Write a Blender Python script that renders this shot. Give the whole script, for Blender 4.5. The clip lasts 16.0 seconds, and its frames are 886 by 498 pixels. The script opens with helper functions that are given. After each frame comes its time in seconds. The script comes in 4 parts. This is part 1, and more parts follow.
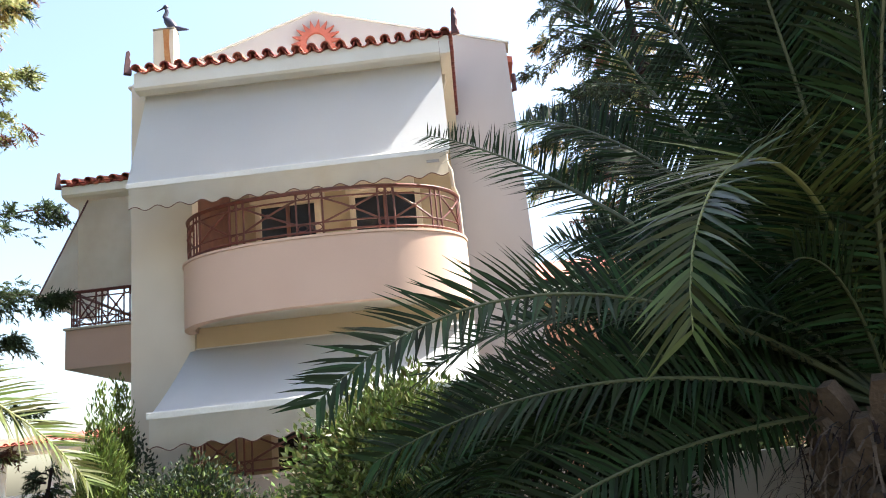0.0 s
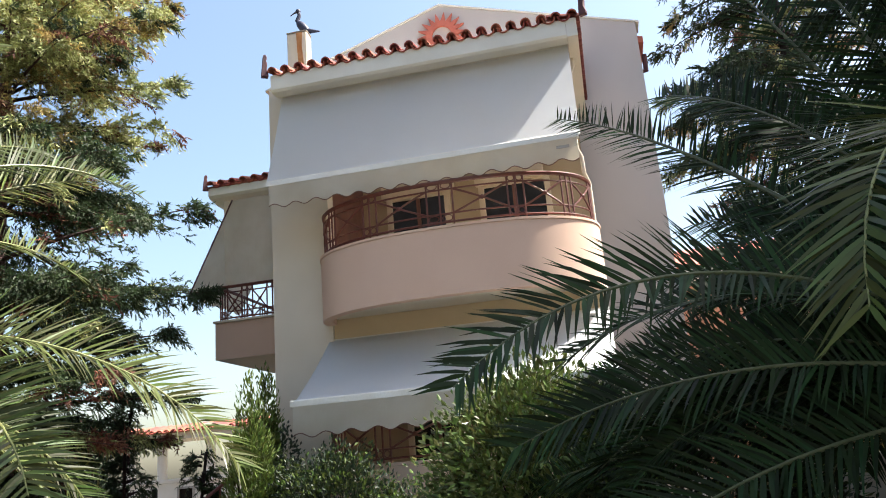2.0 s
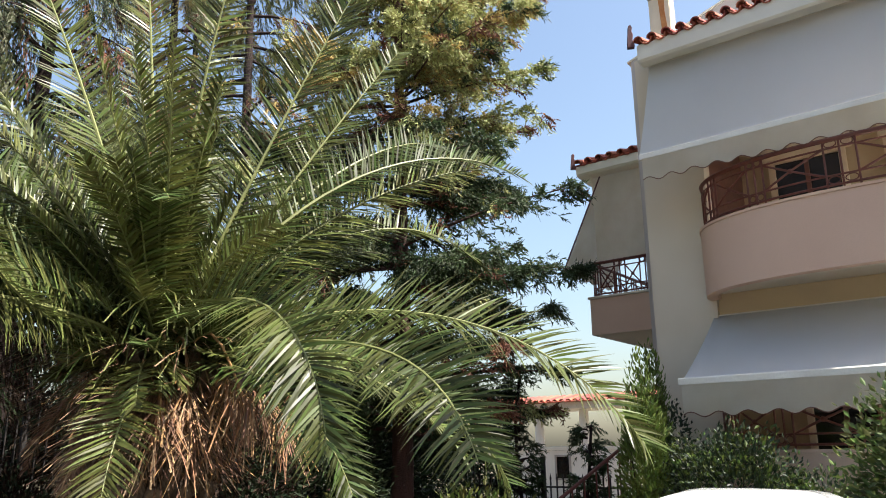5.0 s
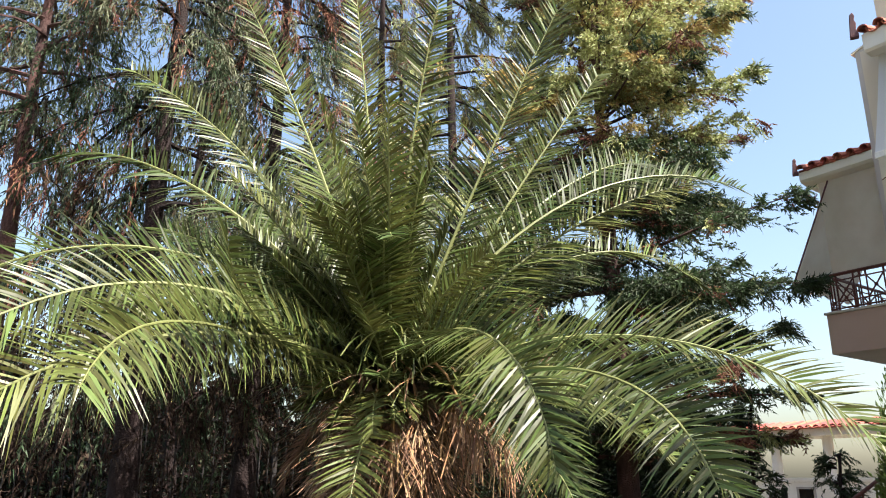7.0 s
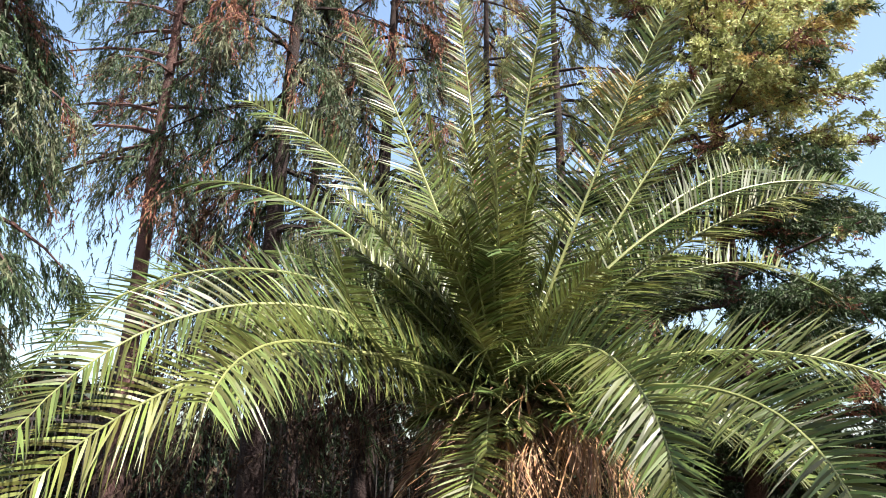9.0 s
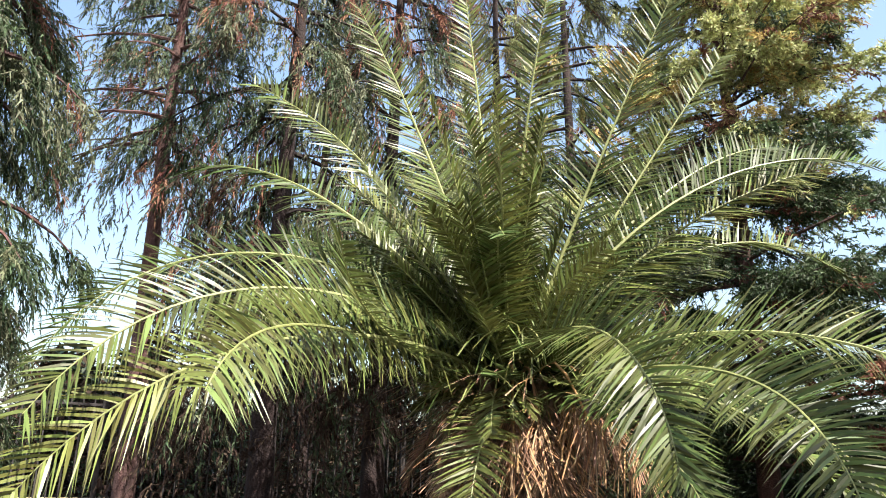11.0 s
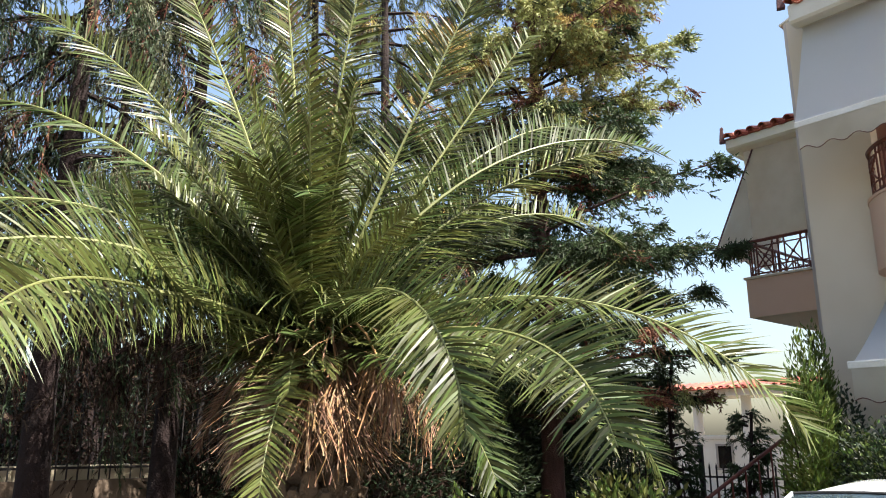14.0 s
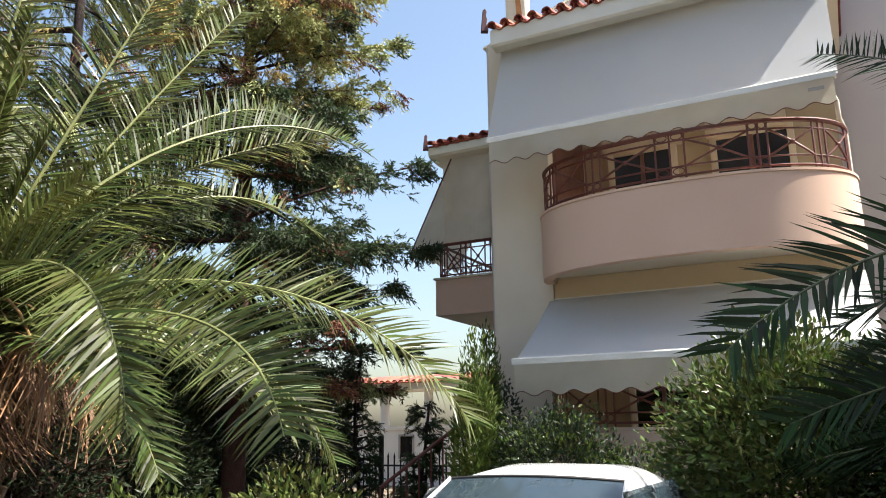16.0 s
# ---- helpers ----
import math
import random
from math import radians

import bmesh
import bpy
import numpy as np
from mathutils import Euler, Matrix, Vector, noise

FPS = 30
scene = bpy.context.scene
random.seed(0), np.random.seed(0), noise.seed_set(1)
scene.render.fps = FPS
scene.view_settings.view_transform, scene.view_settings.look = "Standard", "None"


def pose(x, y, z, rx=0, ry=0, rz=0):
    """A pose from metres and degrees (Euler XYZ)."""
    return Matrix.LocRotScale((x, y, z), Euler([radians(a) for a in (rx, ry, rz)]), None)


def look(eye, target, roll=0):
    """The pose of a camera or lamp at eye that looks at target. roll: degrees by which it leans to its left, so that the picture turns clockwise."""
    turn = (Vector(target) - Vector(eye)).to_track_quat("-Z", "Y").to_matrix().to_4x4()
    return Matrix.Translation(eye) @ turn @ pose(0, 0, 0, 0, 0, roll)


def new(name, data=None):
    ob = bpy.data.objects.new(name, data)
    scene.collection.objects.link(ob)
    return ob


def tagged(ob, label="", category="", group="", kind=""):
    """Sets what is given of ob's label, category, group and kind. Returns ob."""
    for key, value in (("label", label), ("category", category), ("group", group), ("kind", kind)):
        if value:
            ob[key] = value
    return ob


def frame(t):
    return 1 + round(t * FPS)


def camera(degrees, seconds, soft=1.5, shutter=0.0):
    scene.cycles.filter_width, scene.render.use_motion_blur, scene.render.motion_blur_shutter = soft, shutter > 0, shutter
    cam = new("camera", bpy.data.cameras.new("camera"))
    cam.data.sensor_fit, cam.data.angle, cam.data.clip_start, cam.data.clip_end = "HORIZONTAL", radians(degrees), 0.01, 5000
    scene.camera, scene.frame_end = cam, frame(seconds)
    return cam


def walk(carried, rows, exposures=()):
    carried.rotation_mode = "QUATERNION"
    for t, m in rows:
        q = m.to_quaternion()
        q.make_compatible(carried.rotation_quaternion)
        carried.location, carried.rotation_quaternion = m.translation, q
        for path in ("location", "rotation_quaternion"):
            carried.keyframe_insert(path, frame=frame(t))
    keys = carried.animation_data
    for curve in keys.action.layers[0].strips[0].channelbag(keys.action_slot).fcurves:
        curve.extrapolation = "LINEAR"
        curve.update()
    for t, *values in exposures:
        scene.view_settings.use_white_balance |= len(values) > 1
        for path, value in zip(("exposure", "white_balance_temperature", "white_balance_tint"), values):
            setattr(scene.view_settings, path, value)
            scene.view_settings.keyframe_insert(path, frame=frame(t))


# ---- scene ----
cam = camera(59.8, 16.0, soft=1.0)
PATH = [
    (0.0, pose(0.000, 0.000, 1.594, 105.12, 5.93, 3.07)),
    (0.5, pose(-0.013, 0.030, 1.560, 105.60, 5.40, 5.52)),
    (1.0, pose(-0.015, 0.059, 1.559, 105.52, 5.19, 7.65)),
    (1.5, pose(-0.040, 0.081, 1.552, 105.44, 5.13, 9.99)),
    (2.0, pose(-0.048, 0.099, 1.562, 105.57, 4.71, 12.66)),
    (2.5, pose(-0.085, 0.102, 1.559, 105.66, 4.00, 14.95)),
    (3.0, pose(-0.121, 0.094, 1.575, 105.70, 3.39, 18.43)),
    (3.5, pose(-0.182, 0.091, 1.583, 105.61, 2.63, 22.69)),
    (4.0, pose(-0.284, 0.071, 1.599, 105.31, 1.90, 28.25)),
    (4.2, pose(-0.328, 0.075, 1.614, 105.09, 1.58, 30.44)),
    (6.3, pose(-0.393, 0.009, 1.601, 106.63, 0.22, 48.42)),
    (6.5, pose(-0.394, -0.001, 1.597, 107.02, 0.34, 49.81)),
    (7.0, pose(-0.392, 0.000, 1.599, 106.93, -0.19, 53.85)),
    (7.5, pose(-0.400, 0.011, 1.606, 106.42, -0.80, 58.47)),
    (8.0, pose(-0.406, 0.012, 1.609, 106.66, -1.31, 62.11)),
    (8.5, pose(-0.408, 0.013, 1.607, 107.48, -1.99, 63.36)),
    (9.0, pose(-0.408, 0.010, 1.608, 108.04, -1.23, 62.05)),
    (9.2, pose(-0.410, 0.010, 1.607, 108.09, -0.91, 60.18)),
    (11.3, pose(-0.376, 0.103, 1.622, 105.80, -1.19, 65.12)),
    (11.5, pose(-0.383, 0.105, 1.620, 105.44, -1.46, 67.62)),
    (12.0, pose(-0.380, 0.103, 1.624, 104.88, -1.66, 67.65)),
    (12.5, pose(-0.354, 0.098, 1.619, 104.72, -1.24, 63.14)),
    (13.0, pose(-0.352, 0.110, 1.616, 104.39, -0.53, 58.41)),
    (13.5, pose(-0.337, 0.124, 1.596, 104.24, 0.11, 54.39)),
    (14.0, pose(-0.331, 0.145, 1.598, 104.08, 0.07, 49.39)),
    (14.5, pose(-0.337, 0.186, 1.606, 103.85, 0.32, 44.29)),
    (15.0, pose(-0.323, 0.217, 1.605, 103.62, 0.24, 39.76)),
    (15.5, pose(-0.312, 0.248, 1.597, 103.51, 0.34, 35.15)),
    (16.0, pose(-0.297, 0.293, 1.585, 103.40, 0.62, 27.49)),
]
EXPOSURES = [(0.0, 2.08), (1.0, 1.90), (2.5, 1.49), (3.5, 1.34), (4.2, 1.35), (6.3, 1.52), (9.2, 1.77), (11.3, 1.85), (12.5, 1.80), (14.0, 1.58), (16.0, 1.45)]
walk(cam, PATH, EXPOSURES)

# ---- world, sun ----
SUN_AZ, SUN_EL = radians(16), radians(55)      # azimuth from +x towards +y
world = bpy.data.worlds.new("world")
scene.world = world
world.use_nodes = True
wn = world.node_tree
sky = wn.nodes.new("ShaderNodeTexSky")
sky.sky_type = "NISHITA"
sky.sun_disc = False
sky.sun_elevation = SUN_EL
sky.sun_rotation = radians(90) - SUN_AZ
sky.air_density, sky.dust_density, sky.ozone_density = 1.3, 3.0, 1.2
wn.nodes["Background"].inputs["Strength"].default_value = 0.098
wn.links.new(sky.outputs[0], wn.nodes["Background"].inputs["Color"])
sun = new("sun", bpy.data.lights.new("sun", "SUN"))
sun.data.energy, sun.data.angle, sun.data.color = 5.0, radians(0.6), (1.0, 0.95, 0.86)
sun_way = Vector((math.cos(SUN_EL) * math.cos(SUN_AZ), math.cos(SUN_EL) * math.sin(SUN_AZ), math.sin(SUN_EL)))
sun.matrix_world = look(sun_way * 60, (0, 0, 0))

# ---- materials ----


def material(name, colour, second=None, rough=0.7, scale=6.0, fine=60.0, bump=0.15, metal=0.0, vary=0.0, island=0.0, clear=0.0, through_light=0.0, streak=0.0, gloss=0.5):
    """A surface with two scales of variation, relief and, where asked, a change from piece to piece."""
    m = bpy.data.materials.new(name)
    m.use_nodes = True
    t = m.node_tree
    n, l = t.nodes, t.links
    p = n["Principled BSDF"]
    co = n.new("ShaderNodeTexCoord")
    big = n.new("ShaderNodeTexNoise")
    big.inputs["Scale"].default_value = scale
    big.inputs["Detail"].default_value = 5
    small = n.new("ShaderNodeTexNoise")
    small.inputs["Scale"].default_value = fine
    small.inputs["Detail"].default_value = 3
    if streak:
        mp = n.new("ShaderNodeMapping")
        mp.inputs["Scale"].default_value = (1, 1, streak)
        l.new(co.outputs["Object"], mp.inputs[0])
        l.new(mp.outputs[0], big.inputs[0])
    else:
        l.new(co.outputs["Object"], big.inputs[0])
    l.new(co.outputs["Object"], small.inputs[0])
    second = second or tuple(c * 0.72 for c in colour)
    ramp = n.new("ShaderNodeMix")
    ramp.data_type = "RGBA"
    ramp.inputs["A"].default_value = (*colour, 1)
    ramp.inputs["B"].default_value = (*second, 1)
    mr = n.new("ShaderNodeMapRange")
    mr.inputs["From Min"].default_value, mr.inputs["From Max"].default_value = 0.38, 0.68
    l.new(big.outputs[0], mr.inputs[0])
    l.new(mr.outputs[0], ramp.inputs["Factor"])
    out = ramp.outputs["Result"]
    hsv = n.new("ShaderNodeHueSaturation")
    l.new(out, hsv.inputs["Color"])
    val = n.new("ShaderNodeMapRange")
    val.inputs["To Min"].default_value, val.inputs["To Max"].default_value = 0.88, 1.12
    l.new(small.outputs[0], val.inputs[0])
    last = val.outputs[0]
    if vary or island:
        src = n.new("ShaderNodeObjectInfo").outputs["Random"] if vary else n.new("ShaderNodeNewGeometry").outputs["Random Per Island"]
        amt = vary or island
        v2 = n.new("ShaderNodeMapRange")
        v2.inputs["To Min"].default_value, v2.inputs["To Max"].default_value = 1 - amt, 1 + amt
        l.new(src, v2.inputs[0])
        mul = n.new("ShaderNodeMath")
        mul.operation = "MULTIPLY"
        l.new(last, mul.inputs[0])
        l.new(v2.outputs[0], mul.inputs[1])
        last = mul.outputs[0]
        hv = n.new("ShaderNodeMapRange")
        hv.inputs["To Min"].default_value, hv.inputs["To Max"].default_value = 0.5 - amt * 0.06, 0.5 + amt * 0.06
        l.new(src, hv.inputs[0])
        l.new(hv.outputs[0], hsv.inputs["Hue"])
    l.new(last, hsv.inputs["Value"])
    l.new(hsv.outputs[0], p.inputs["Base Color"])
    p.inputs["Roughness"].default_value = rough
    p.inputs["Metallic"].default_value = metal
    p.inputs["Specular IOR Level"].default_value = gloss
    p.inputs["Coat Weight"].default_value = clear
    if bump:
        b = n.new("ShaderNodeBump")
        b.inputs["Strength"].default_value = bump
        b.inputs["Distance"].default_value = 0.02
        l.new(small.outputs[0], b.inputs["Height"])
        l.new(b.outputs[0], p.inputs["Normal"])
    if through_light:
        tr = n.new("ShaderNodeBsdfTranslucent")
        l.new(hsv.outputs[0], tr.inputs["Color"])
        mix = n.new("ShaderNodeMixShader")
        mix.inputs[0].default_value = through_light
        l.new(p.outputs[0], mix.inputs[1])
        l.new(tr.outputs[0], mix.inputs[2])
        l.new(mix.outputs[0], n["Material Output"].inputs["Surface"])
    return m


def glass(name, tint=(0.02, 0.025, 0.03), rough=0.06):
    m = bpy.data.materials.new(name)
    m.use_nodes = True
    p = m.node_tree.nodes["Principled BSDF"]
    p.inputs["Base Color"].default_value = (*tint, 1)
    p.inputs["Roughness"].default_value = rough
    p.inputs["Specular IOR Level"].default_value = 0.6
    return m


CREAM = material("cream_render", (0.70, 0.62, 0.51), (0.65, 0.57, 0.46), 0.9, 1.3, 140, 0.12)
GABLE = material("pale_render", (0.54, 0.49, 0.475), (0.50, 0.455, 0.44), 0.9, 0.9, 140, 0.10)
PEACH = material("peach_render", (0.70, 0.49, 0.38), (0.66, 0.45, 0.345), 0.9, 1.1, 150, 0.10)
OCHRE = material("ochre_render", (0.60, 0.475, 0.31), (0.55, 0.43, 0.28), 0.9, 1.2, 140, 0.10)
WHITE = material("white_paint", (0.80, 0.77, 0.70), (0.74, 0.70, 0.62), 0.7, 2.0, 80, 0.05)
CANVAS = material("grey_canvas", (0.76, 0.775, 0.79), (0.73, 0.745, 0.76), 0.92, 0.8, 260, 0.05, through_light=0.10)
VALANCE = material("cream_canvas", (0.76, 0.72, 0.63), (0.68, 0.63, 0.53), 0.92, 2.5, 200, 0.06, through_light=0.12)
ALU = material("white_aluminium", (0.82, 0.80, 0.75), (0.76, 0.73, 0.67), 0.45, 3, 60, 0.02)
RAIL = material("oxide_red_iron", (0.13, 0.032, 0.022), (0.09, 0.024, 0.018), 0.5, 9, 90, 0.08)
TILE = material("terracotta_tile", (0.40, 0.105, 0.07), (0.28, 0.075, 0.05), 0.8, 9, 70, 0.25, vary=0.22)
TERRA = material("terracotta_ornament", (0.55, 0.15, 0.10), (0.46, 0.12, 0.08), 0.75, 8, 70, 0.1)
DARKTERRA = material("weathered_ornament", (0.12, 0.045, 0.045), (0.07, 0.03, 0.04), 0.75, 9, 60, 0.2)
DARKGLASS = glass("dark_glass", (0.012, 0.010, 0.010), 0.08)
# A darker red than the other roof tiles.
VERGE = material("dark_verge_tile", (0.20, 0.055, 0.045), (0.12, 0.035, 0.035), 0.85, 9, 70, 0.25, vary=0.2)
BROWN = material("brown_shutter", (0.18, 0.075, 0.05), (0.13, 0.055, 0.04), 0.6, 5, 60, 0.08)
FRAME = material("cream_frame", (0.66, 0.55, 0.40), (0.60, 0.49, 0.35), 0.5, 4, 60, 0.03)
CONCRETE = material("concrete", (0.42, 0.39, 0.35), (0.33, 0.31, 0.28), 0.9, 2, 50, 0.25)
EARTH = material("dry_ground", (0.17, 0.135, 0.09), (0.10, 0.078, 0.05), 0.95, 0.8, 22, 0.5)
ROAD = material("asphalt", (0.07, 0.068, 0.065), (0.05, 0.05, 0.05), 0.9, 1.5, 90, 0.4)
BARK = material("conifer_bark", (0.10, 0.048, 0.042), (0.045, 0.024, 0.022), 0.95, 7, 45, 0.9, streak=0.25)
# Bark blackened to stand in for shade under the trees.
DARKBARK = material("shaded_bark", (0.022, 0.010, 0.009), (0.012, 0.006, 0.006), 0.95, 7, 45, 0.9, streak=0.25)
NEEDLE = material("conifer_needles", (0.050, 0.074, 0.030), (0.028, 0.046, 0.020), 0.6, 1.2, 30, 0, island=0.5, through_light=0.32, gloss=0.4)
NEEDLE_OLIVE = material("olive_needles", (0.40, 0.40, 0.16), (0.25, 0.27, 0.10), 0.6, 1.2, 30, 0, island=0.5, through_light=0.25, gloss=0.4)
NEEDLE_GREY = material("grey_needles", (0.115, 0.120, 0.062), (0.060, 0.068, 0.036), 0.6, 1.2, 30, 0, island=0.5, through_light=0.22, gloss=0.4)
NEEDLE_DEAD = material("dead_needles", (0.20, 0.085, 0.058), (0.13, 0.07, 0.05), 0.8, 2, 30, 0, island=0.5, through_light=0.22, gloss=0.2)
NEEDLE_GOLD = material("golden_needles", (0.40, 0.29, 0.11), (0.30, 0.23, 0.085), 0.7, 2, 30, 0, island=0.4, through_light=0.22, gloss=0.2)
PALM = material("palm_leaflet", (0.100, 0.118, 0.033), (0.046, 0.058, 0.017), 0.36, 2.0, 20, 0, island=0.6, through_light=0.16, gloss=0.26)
# Same leaflet darkened; shade on single leaves is put into this colour.
PALM_DARK = material("shaded_palm_leaflet", (0.054, 0.072, 0.019), (0.028, 0.040, 0.011), 0.45, 2.0, 20, 0, island=0.65, through_light=0.14, gloss=0.14)
# Leaflets of the gate palm, darkened to stand in for its deep shade.
PALM_SHADE = material("deep_shade_palm_leaflet", (0.022, 0.042, 0.012), (0.013, 0.026, 0.008), 0.58, 2.0, 20, 0, island=0.6, through_light=0.14, gloss=0.16)
# Young leaflets, also given to older leaves to paint sunlight on them.
PALM_YOUNG_LIT = material("young_and_sunlit_palm_leaflet", (0.150, 0.162, 0.044), (0.084, 0.096, 0.028), 0.38, 2.0, 20, 0, island=0.6, through_light=0.18, gloss=0.26)
RACHIS = material("palm_rachis", (0.20, 0.21, 0.075), (0.15, 0.165, 0.055), 0.5, 6, 40, 0.05)
# Rib colour with the gate palm's shade in it.
SHADE_RIB = material("deep_shade_palm_rachis", (0.085, 0.095, 0.04), (0.06, 0.07, 0.03), 0.5, 6, 40, 0.05)
DRY = material("dry_palm", (0.32, 0.20, 0.13), (0.16, 0.09, 0.06), 0.85, 3, 30, 0, island=0.4, through_light=0.1, gloss=0.2)
STRAW = material("fruit_stalk", (0.36, 0.19, 0.085), (0.24, 0.12, 0.055), 0.7, 3, 30, 0, island=0.3)
PALMBARK = material("palm_trunk", (0.13, 0.088, 0.056), (0.07, 0.046, 0.032), 0.95, 6, 40, 0.8)
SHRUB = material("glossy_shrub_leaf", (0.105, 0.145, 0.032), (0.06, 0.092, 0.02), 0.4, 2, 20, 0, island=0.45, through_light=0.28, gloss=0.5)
# Shrub leaves with the shade of the understory put into their colour.
SHRUB_DARK = material("shaded_shrub_leaf", (0.026, 0.042, 0.018), (0.018, 0.030, 0.014), 0.5, 2, 20, 0, island=0.45, through_light=0.2, gloss=0.4)
CYPRESS = material("cypress_spray", (0.12, 0.16, 0.025), (0.075, 0.11, 0.02), 0.6, 2, 20, 0, island=0.4, through_light=0.16, gloss=0.4)
CARWHITE = material("white_car_paint", (0.80, 0.81, 0.82), (0.78, 0.79, 0.80), 0.25, 1, 5, 0, clear=0.8)
# The pale blue tint paints in part of the sky's reflection.
CARGLASS = glass("car_glass", (0.08, 0.12, 0.15), 0.03)
CARGLASS.node_tree.nodes["Principled BSDF"].inputs["Specular IOR Level"].default_value = 1.0
CARGLASS.node_tree.nodes["Principled BSDF"].inputs["Coat Weight"].default_value = 1.0
RUBBER = material("black_rubber", (0.02, 0.02, 0.02), (0.03, 0.03, 0.03), 0.8, 9, 60, 0.1)
IRON = material("dark_iron", (0.018, 0.015, 0.015), (0.03, 0.022, 0.02), 0.75, 9, 60, 0.1)
BLACK = material("black_metal_figure", (0.02, 0.022, 0.05), (0.03, 0.03, 0.06), 0.5, 9, 60, 0.05)
RUST = material("rust_stain", (0.42, 0.17, 0.06), (0.55, 0.28, 0.12), 0.9, 7, 60, 0.1)
STONE = material("pale_stone_wall", (0.55, 0.47, 0.34), (0.44, 0.37, 0.26), 0.9, 1.6, 40, 0.4)
SALMON = material("salmon_render", (0.72, 0.36, 0.24), (0.64, 0.31, 0.21), 0.9, 1.2, 90, 0.1)
PLINTH = material("brown_render", (0.17, 0.12, 0.085), (0.12, 0.085, 0.06), 0.9, 1.6, 50, 0.3)
# Dead brown growth, darkened further in place of understory shade.
UNDER = material("shaded_dead_undergrowth", (0.055, 0.036, 0.027), (0.026, 0.017, 0.014), 0.9, 2, 30, 0, island=0.5, gloss=0.1)
# Ochre render made darker, with the shade of the recessed loggia in it.
LOGGIA = material("shaded_ochre_render", (0.44, 0.34, 0.215), (0.40, 0.30, 0.19), 0.9, 1.2, 140, 0.10)

# ---- mesh helpers ----


def mesh_of(name, bm, mats, smooth=False):
    me = bpy.data.meshes.new(name)
    bm.normal_update()
    bm.to_mesh(me)
    bm.free()
    for m in mats if isinstance(mats, (list, tuple)) else [mats]:
        me.materials.append(m)
    if smooth:
        me.polygons.foreach_set("use_smooth", [True] * len(me.polygons))
        me.set_sharp_from_angle(angle=radians(42))
    return me


def part(name, bm, mats, parent, label="", smooth=False):
    ob = new(name, mesh_of(name, bm, mats, smooth))
    ob.parent = parent
    if label:
        tagged(ob, label)
    return ob


def thing(name, label, category, group="", at=(0, 0, 0)):
    ob = new(name)
    ob.empty_display_size = 0.1
    ob.location = at
    return tagged(ob, label, category, group)


def structure(name, bm, mats, label, category="", smooth=False):
    return tagged(new(name, mesh_of(name, bm, mats, smooth)), label, category or name, kind="structure")


def box(bm, x0, x1, y0, y1, z0, z1, bevel=0.0, turn=None):
    r = bmesh.ops.create_cube(bm, size=1, matrix=Matrix.Translation(((x0 + x1) / 2, (y0 + y1) / 2, (z0 + z1) / 2)) @ Matrix.Diagonal((x1 - x0, y1 - y0, z1 - z0, 1)))
    if bevel:
        es = list({e for v in r["verts"] for e in v.link_edges})
        bmesh.ops.bevel(bm, geom=es, offset=bevel, segments=2, affect="EDGES")
    return bm


def boxes(*rows, bevel=0.0):
    bm = bmesh.new()
    for r in rows:
        box(bm, *r, bevel=bevel)
    return bm


def tube(bm, pts, r, n=8, r_end=None, closed=False):
    pts = [Vector(p) for p in pts]
    rings = []
    side = None
    m = len(pts)
    for i, p in enumerate(pts):
        d = (pts[min(i + 1, m - 1)] - pts[max(i - 1, 0)]).normalized()
        if closed:
            d = (pts[(i + 1) % m] - pts[i - 1]).normalized()
        if side is None:
            side = d.orthogonal().normalized()
        side = (side - d * side.dot(d)).normalized()
        up = d.cross(side)
        rr = r if r_end is None else r + (r_end - r) * i / (m - 1)
        rings.append([bm.verts.new(p + (side * math.cos(a) + up * math.sin(a)) * rr) for a in (2 * math.pi * k / n for k in range(n))])
    for i in range(m if closed else m - 1):
        a, b = rings[i], rings[(i + 1) % m]
        for k in range(n):
            bm.faces.new((a[k], a[(k + 1) % n], b[(k + 1) % n], b[k]))
    if not closed:
        bm.faces.new(rings[0][::-1])
        bm.faces.new(rings[-1])
    return bm


def prism(bm, outline, axis, a, b):
    """A closed outline of 2D points drawn out along an axis from a to b."""
    def place(u, v, w):
        return {"x": (w, u, v), "y": (u, w, v), "z": (u, v, w)}[axis]
    p = [bm.verts.new(place(u, v, a)) for u, v in outline]
    q = [bm.verts.new(place(u, v, b)) for u, v in outline]
    k = len(p)
    bm.faces.new(p)
    bm.faces.new(q[::-1])
    for i in range(k):
        bm.faces.new((p[i], q[i], q[(i + 1) % k], p[(i + 1) % k]))
    bmesh.ops.recalc_face_normals(bm, faces=bm.faces[:])
    return bm


def sheet(bm, f, nu, nv, thick=0.0):
    """A surface f(u, v), u and v from 0 to 1, given a thickness along its normals."""
    g = [[bm.verts.new(f(i / nu, j / nv)) for j in range(nv + 1)] for i in range(nu + 1)]
    fs = [bm.faces.new((g[i][j], g[i + 1][j], g[i + 1][j + 1], g[i][j + 1])) for i in range(nu) for j in range(nv)]
    if thick:
        bmesh.ops.solidify(bm, geom=fs, thickness=thick)
    return bm

# ---- ground ----
ground_bm = bmesh.new()
sheet(ground_bm, lambda u, v: (-600 + 1200 * u, -600 + 1200 * v, -0.02), 4, 4)
ground = structure("ground", ground_bm, EARTH, "dry brown earth of the garden and plots", "ground")
road = structure("road", boxes((-60, 60, -2.4, 2.6, -0.3, 0.0)), ROAD, "worn grey asphalt street", "road")
pavement = structure("pavement", boxes((-60, -3.2, 2.6, 3.6, -0.3, 0.12), bevel=0.015), CONCRETE, "grey concrete pavement with a raised kerb", "pavement")

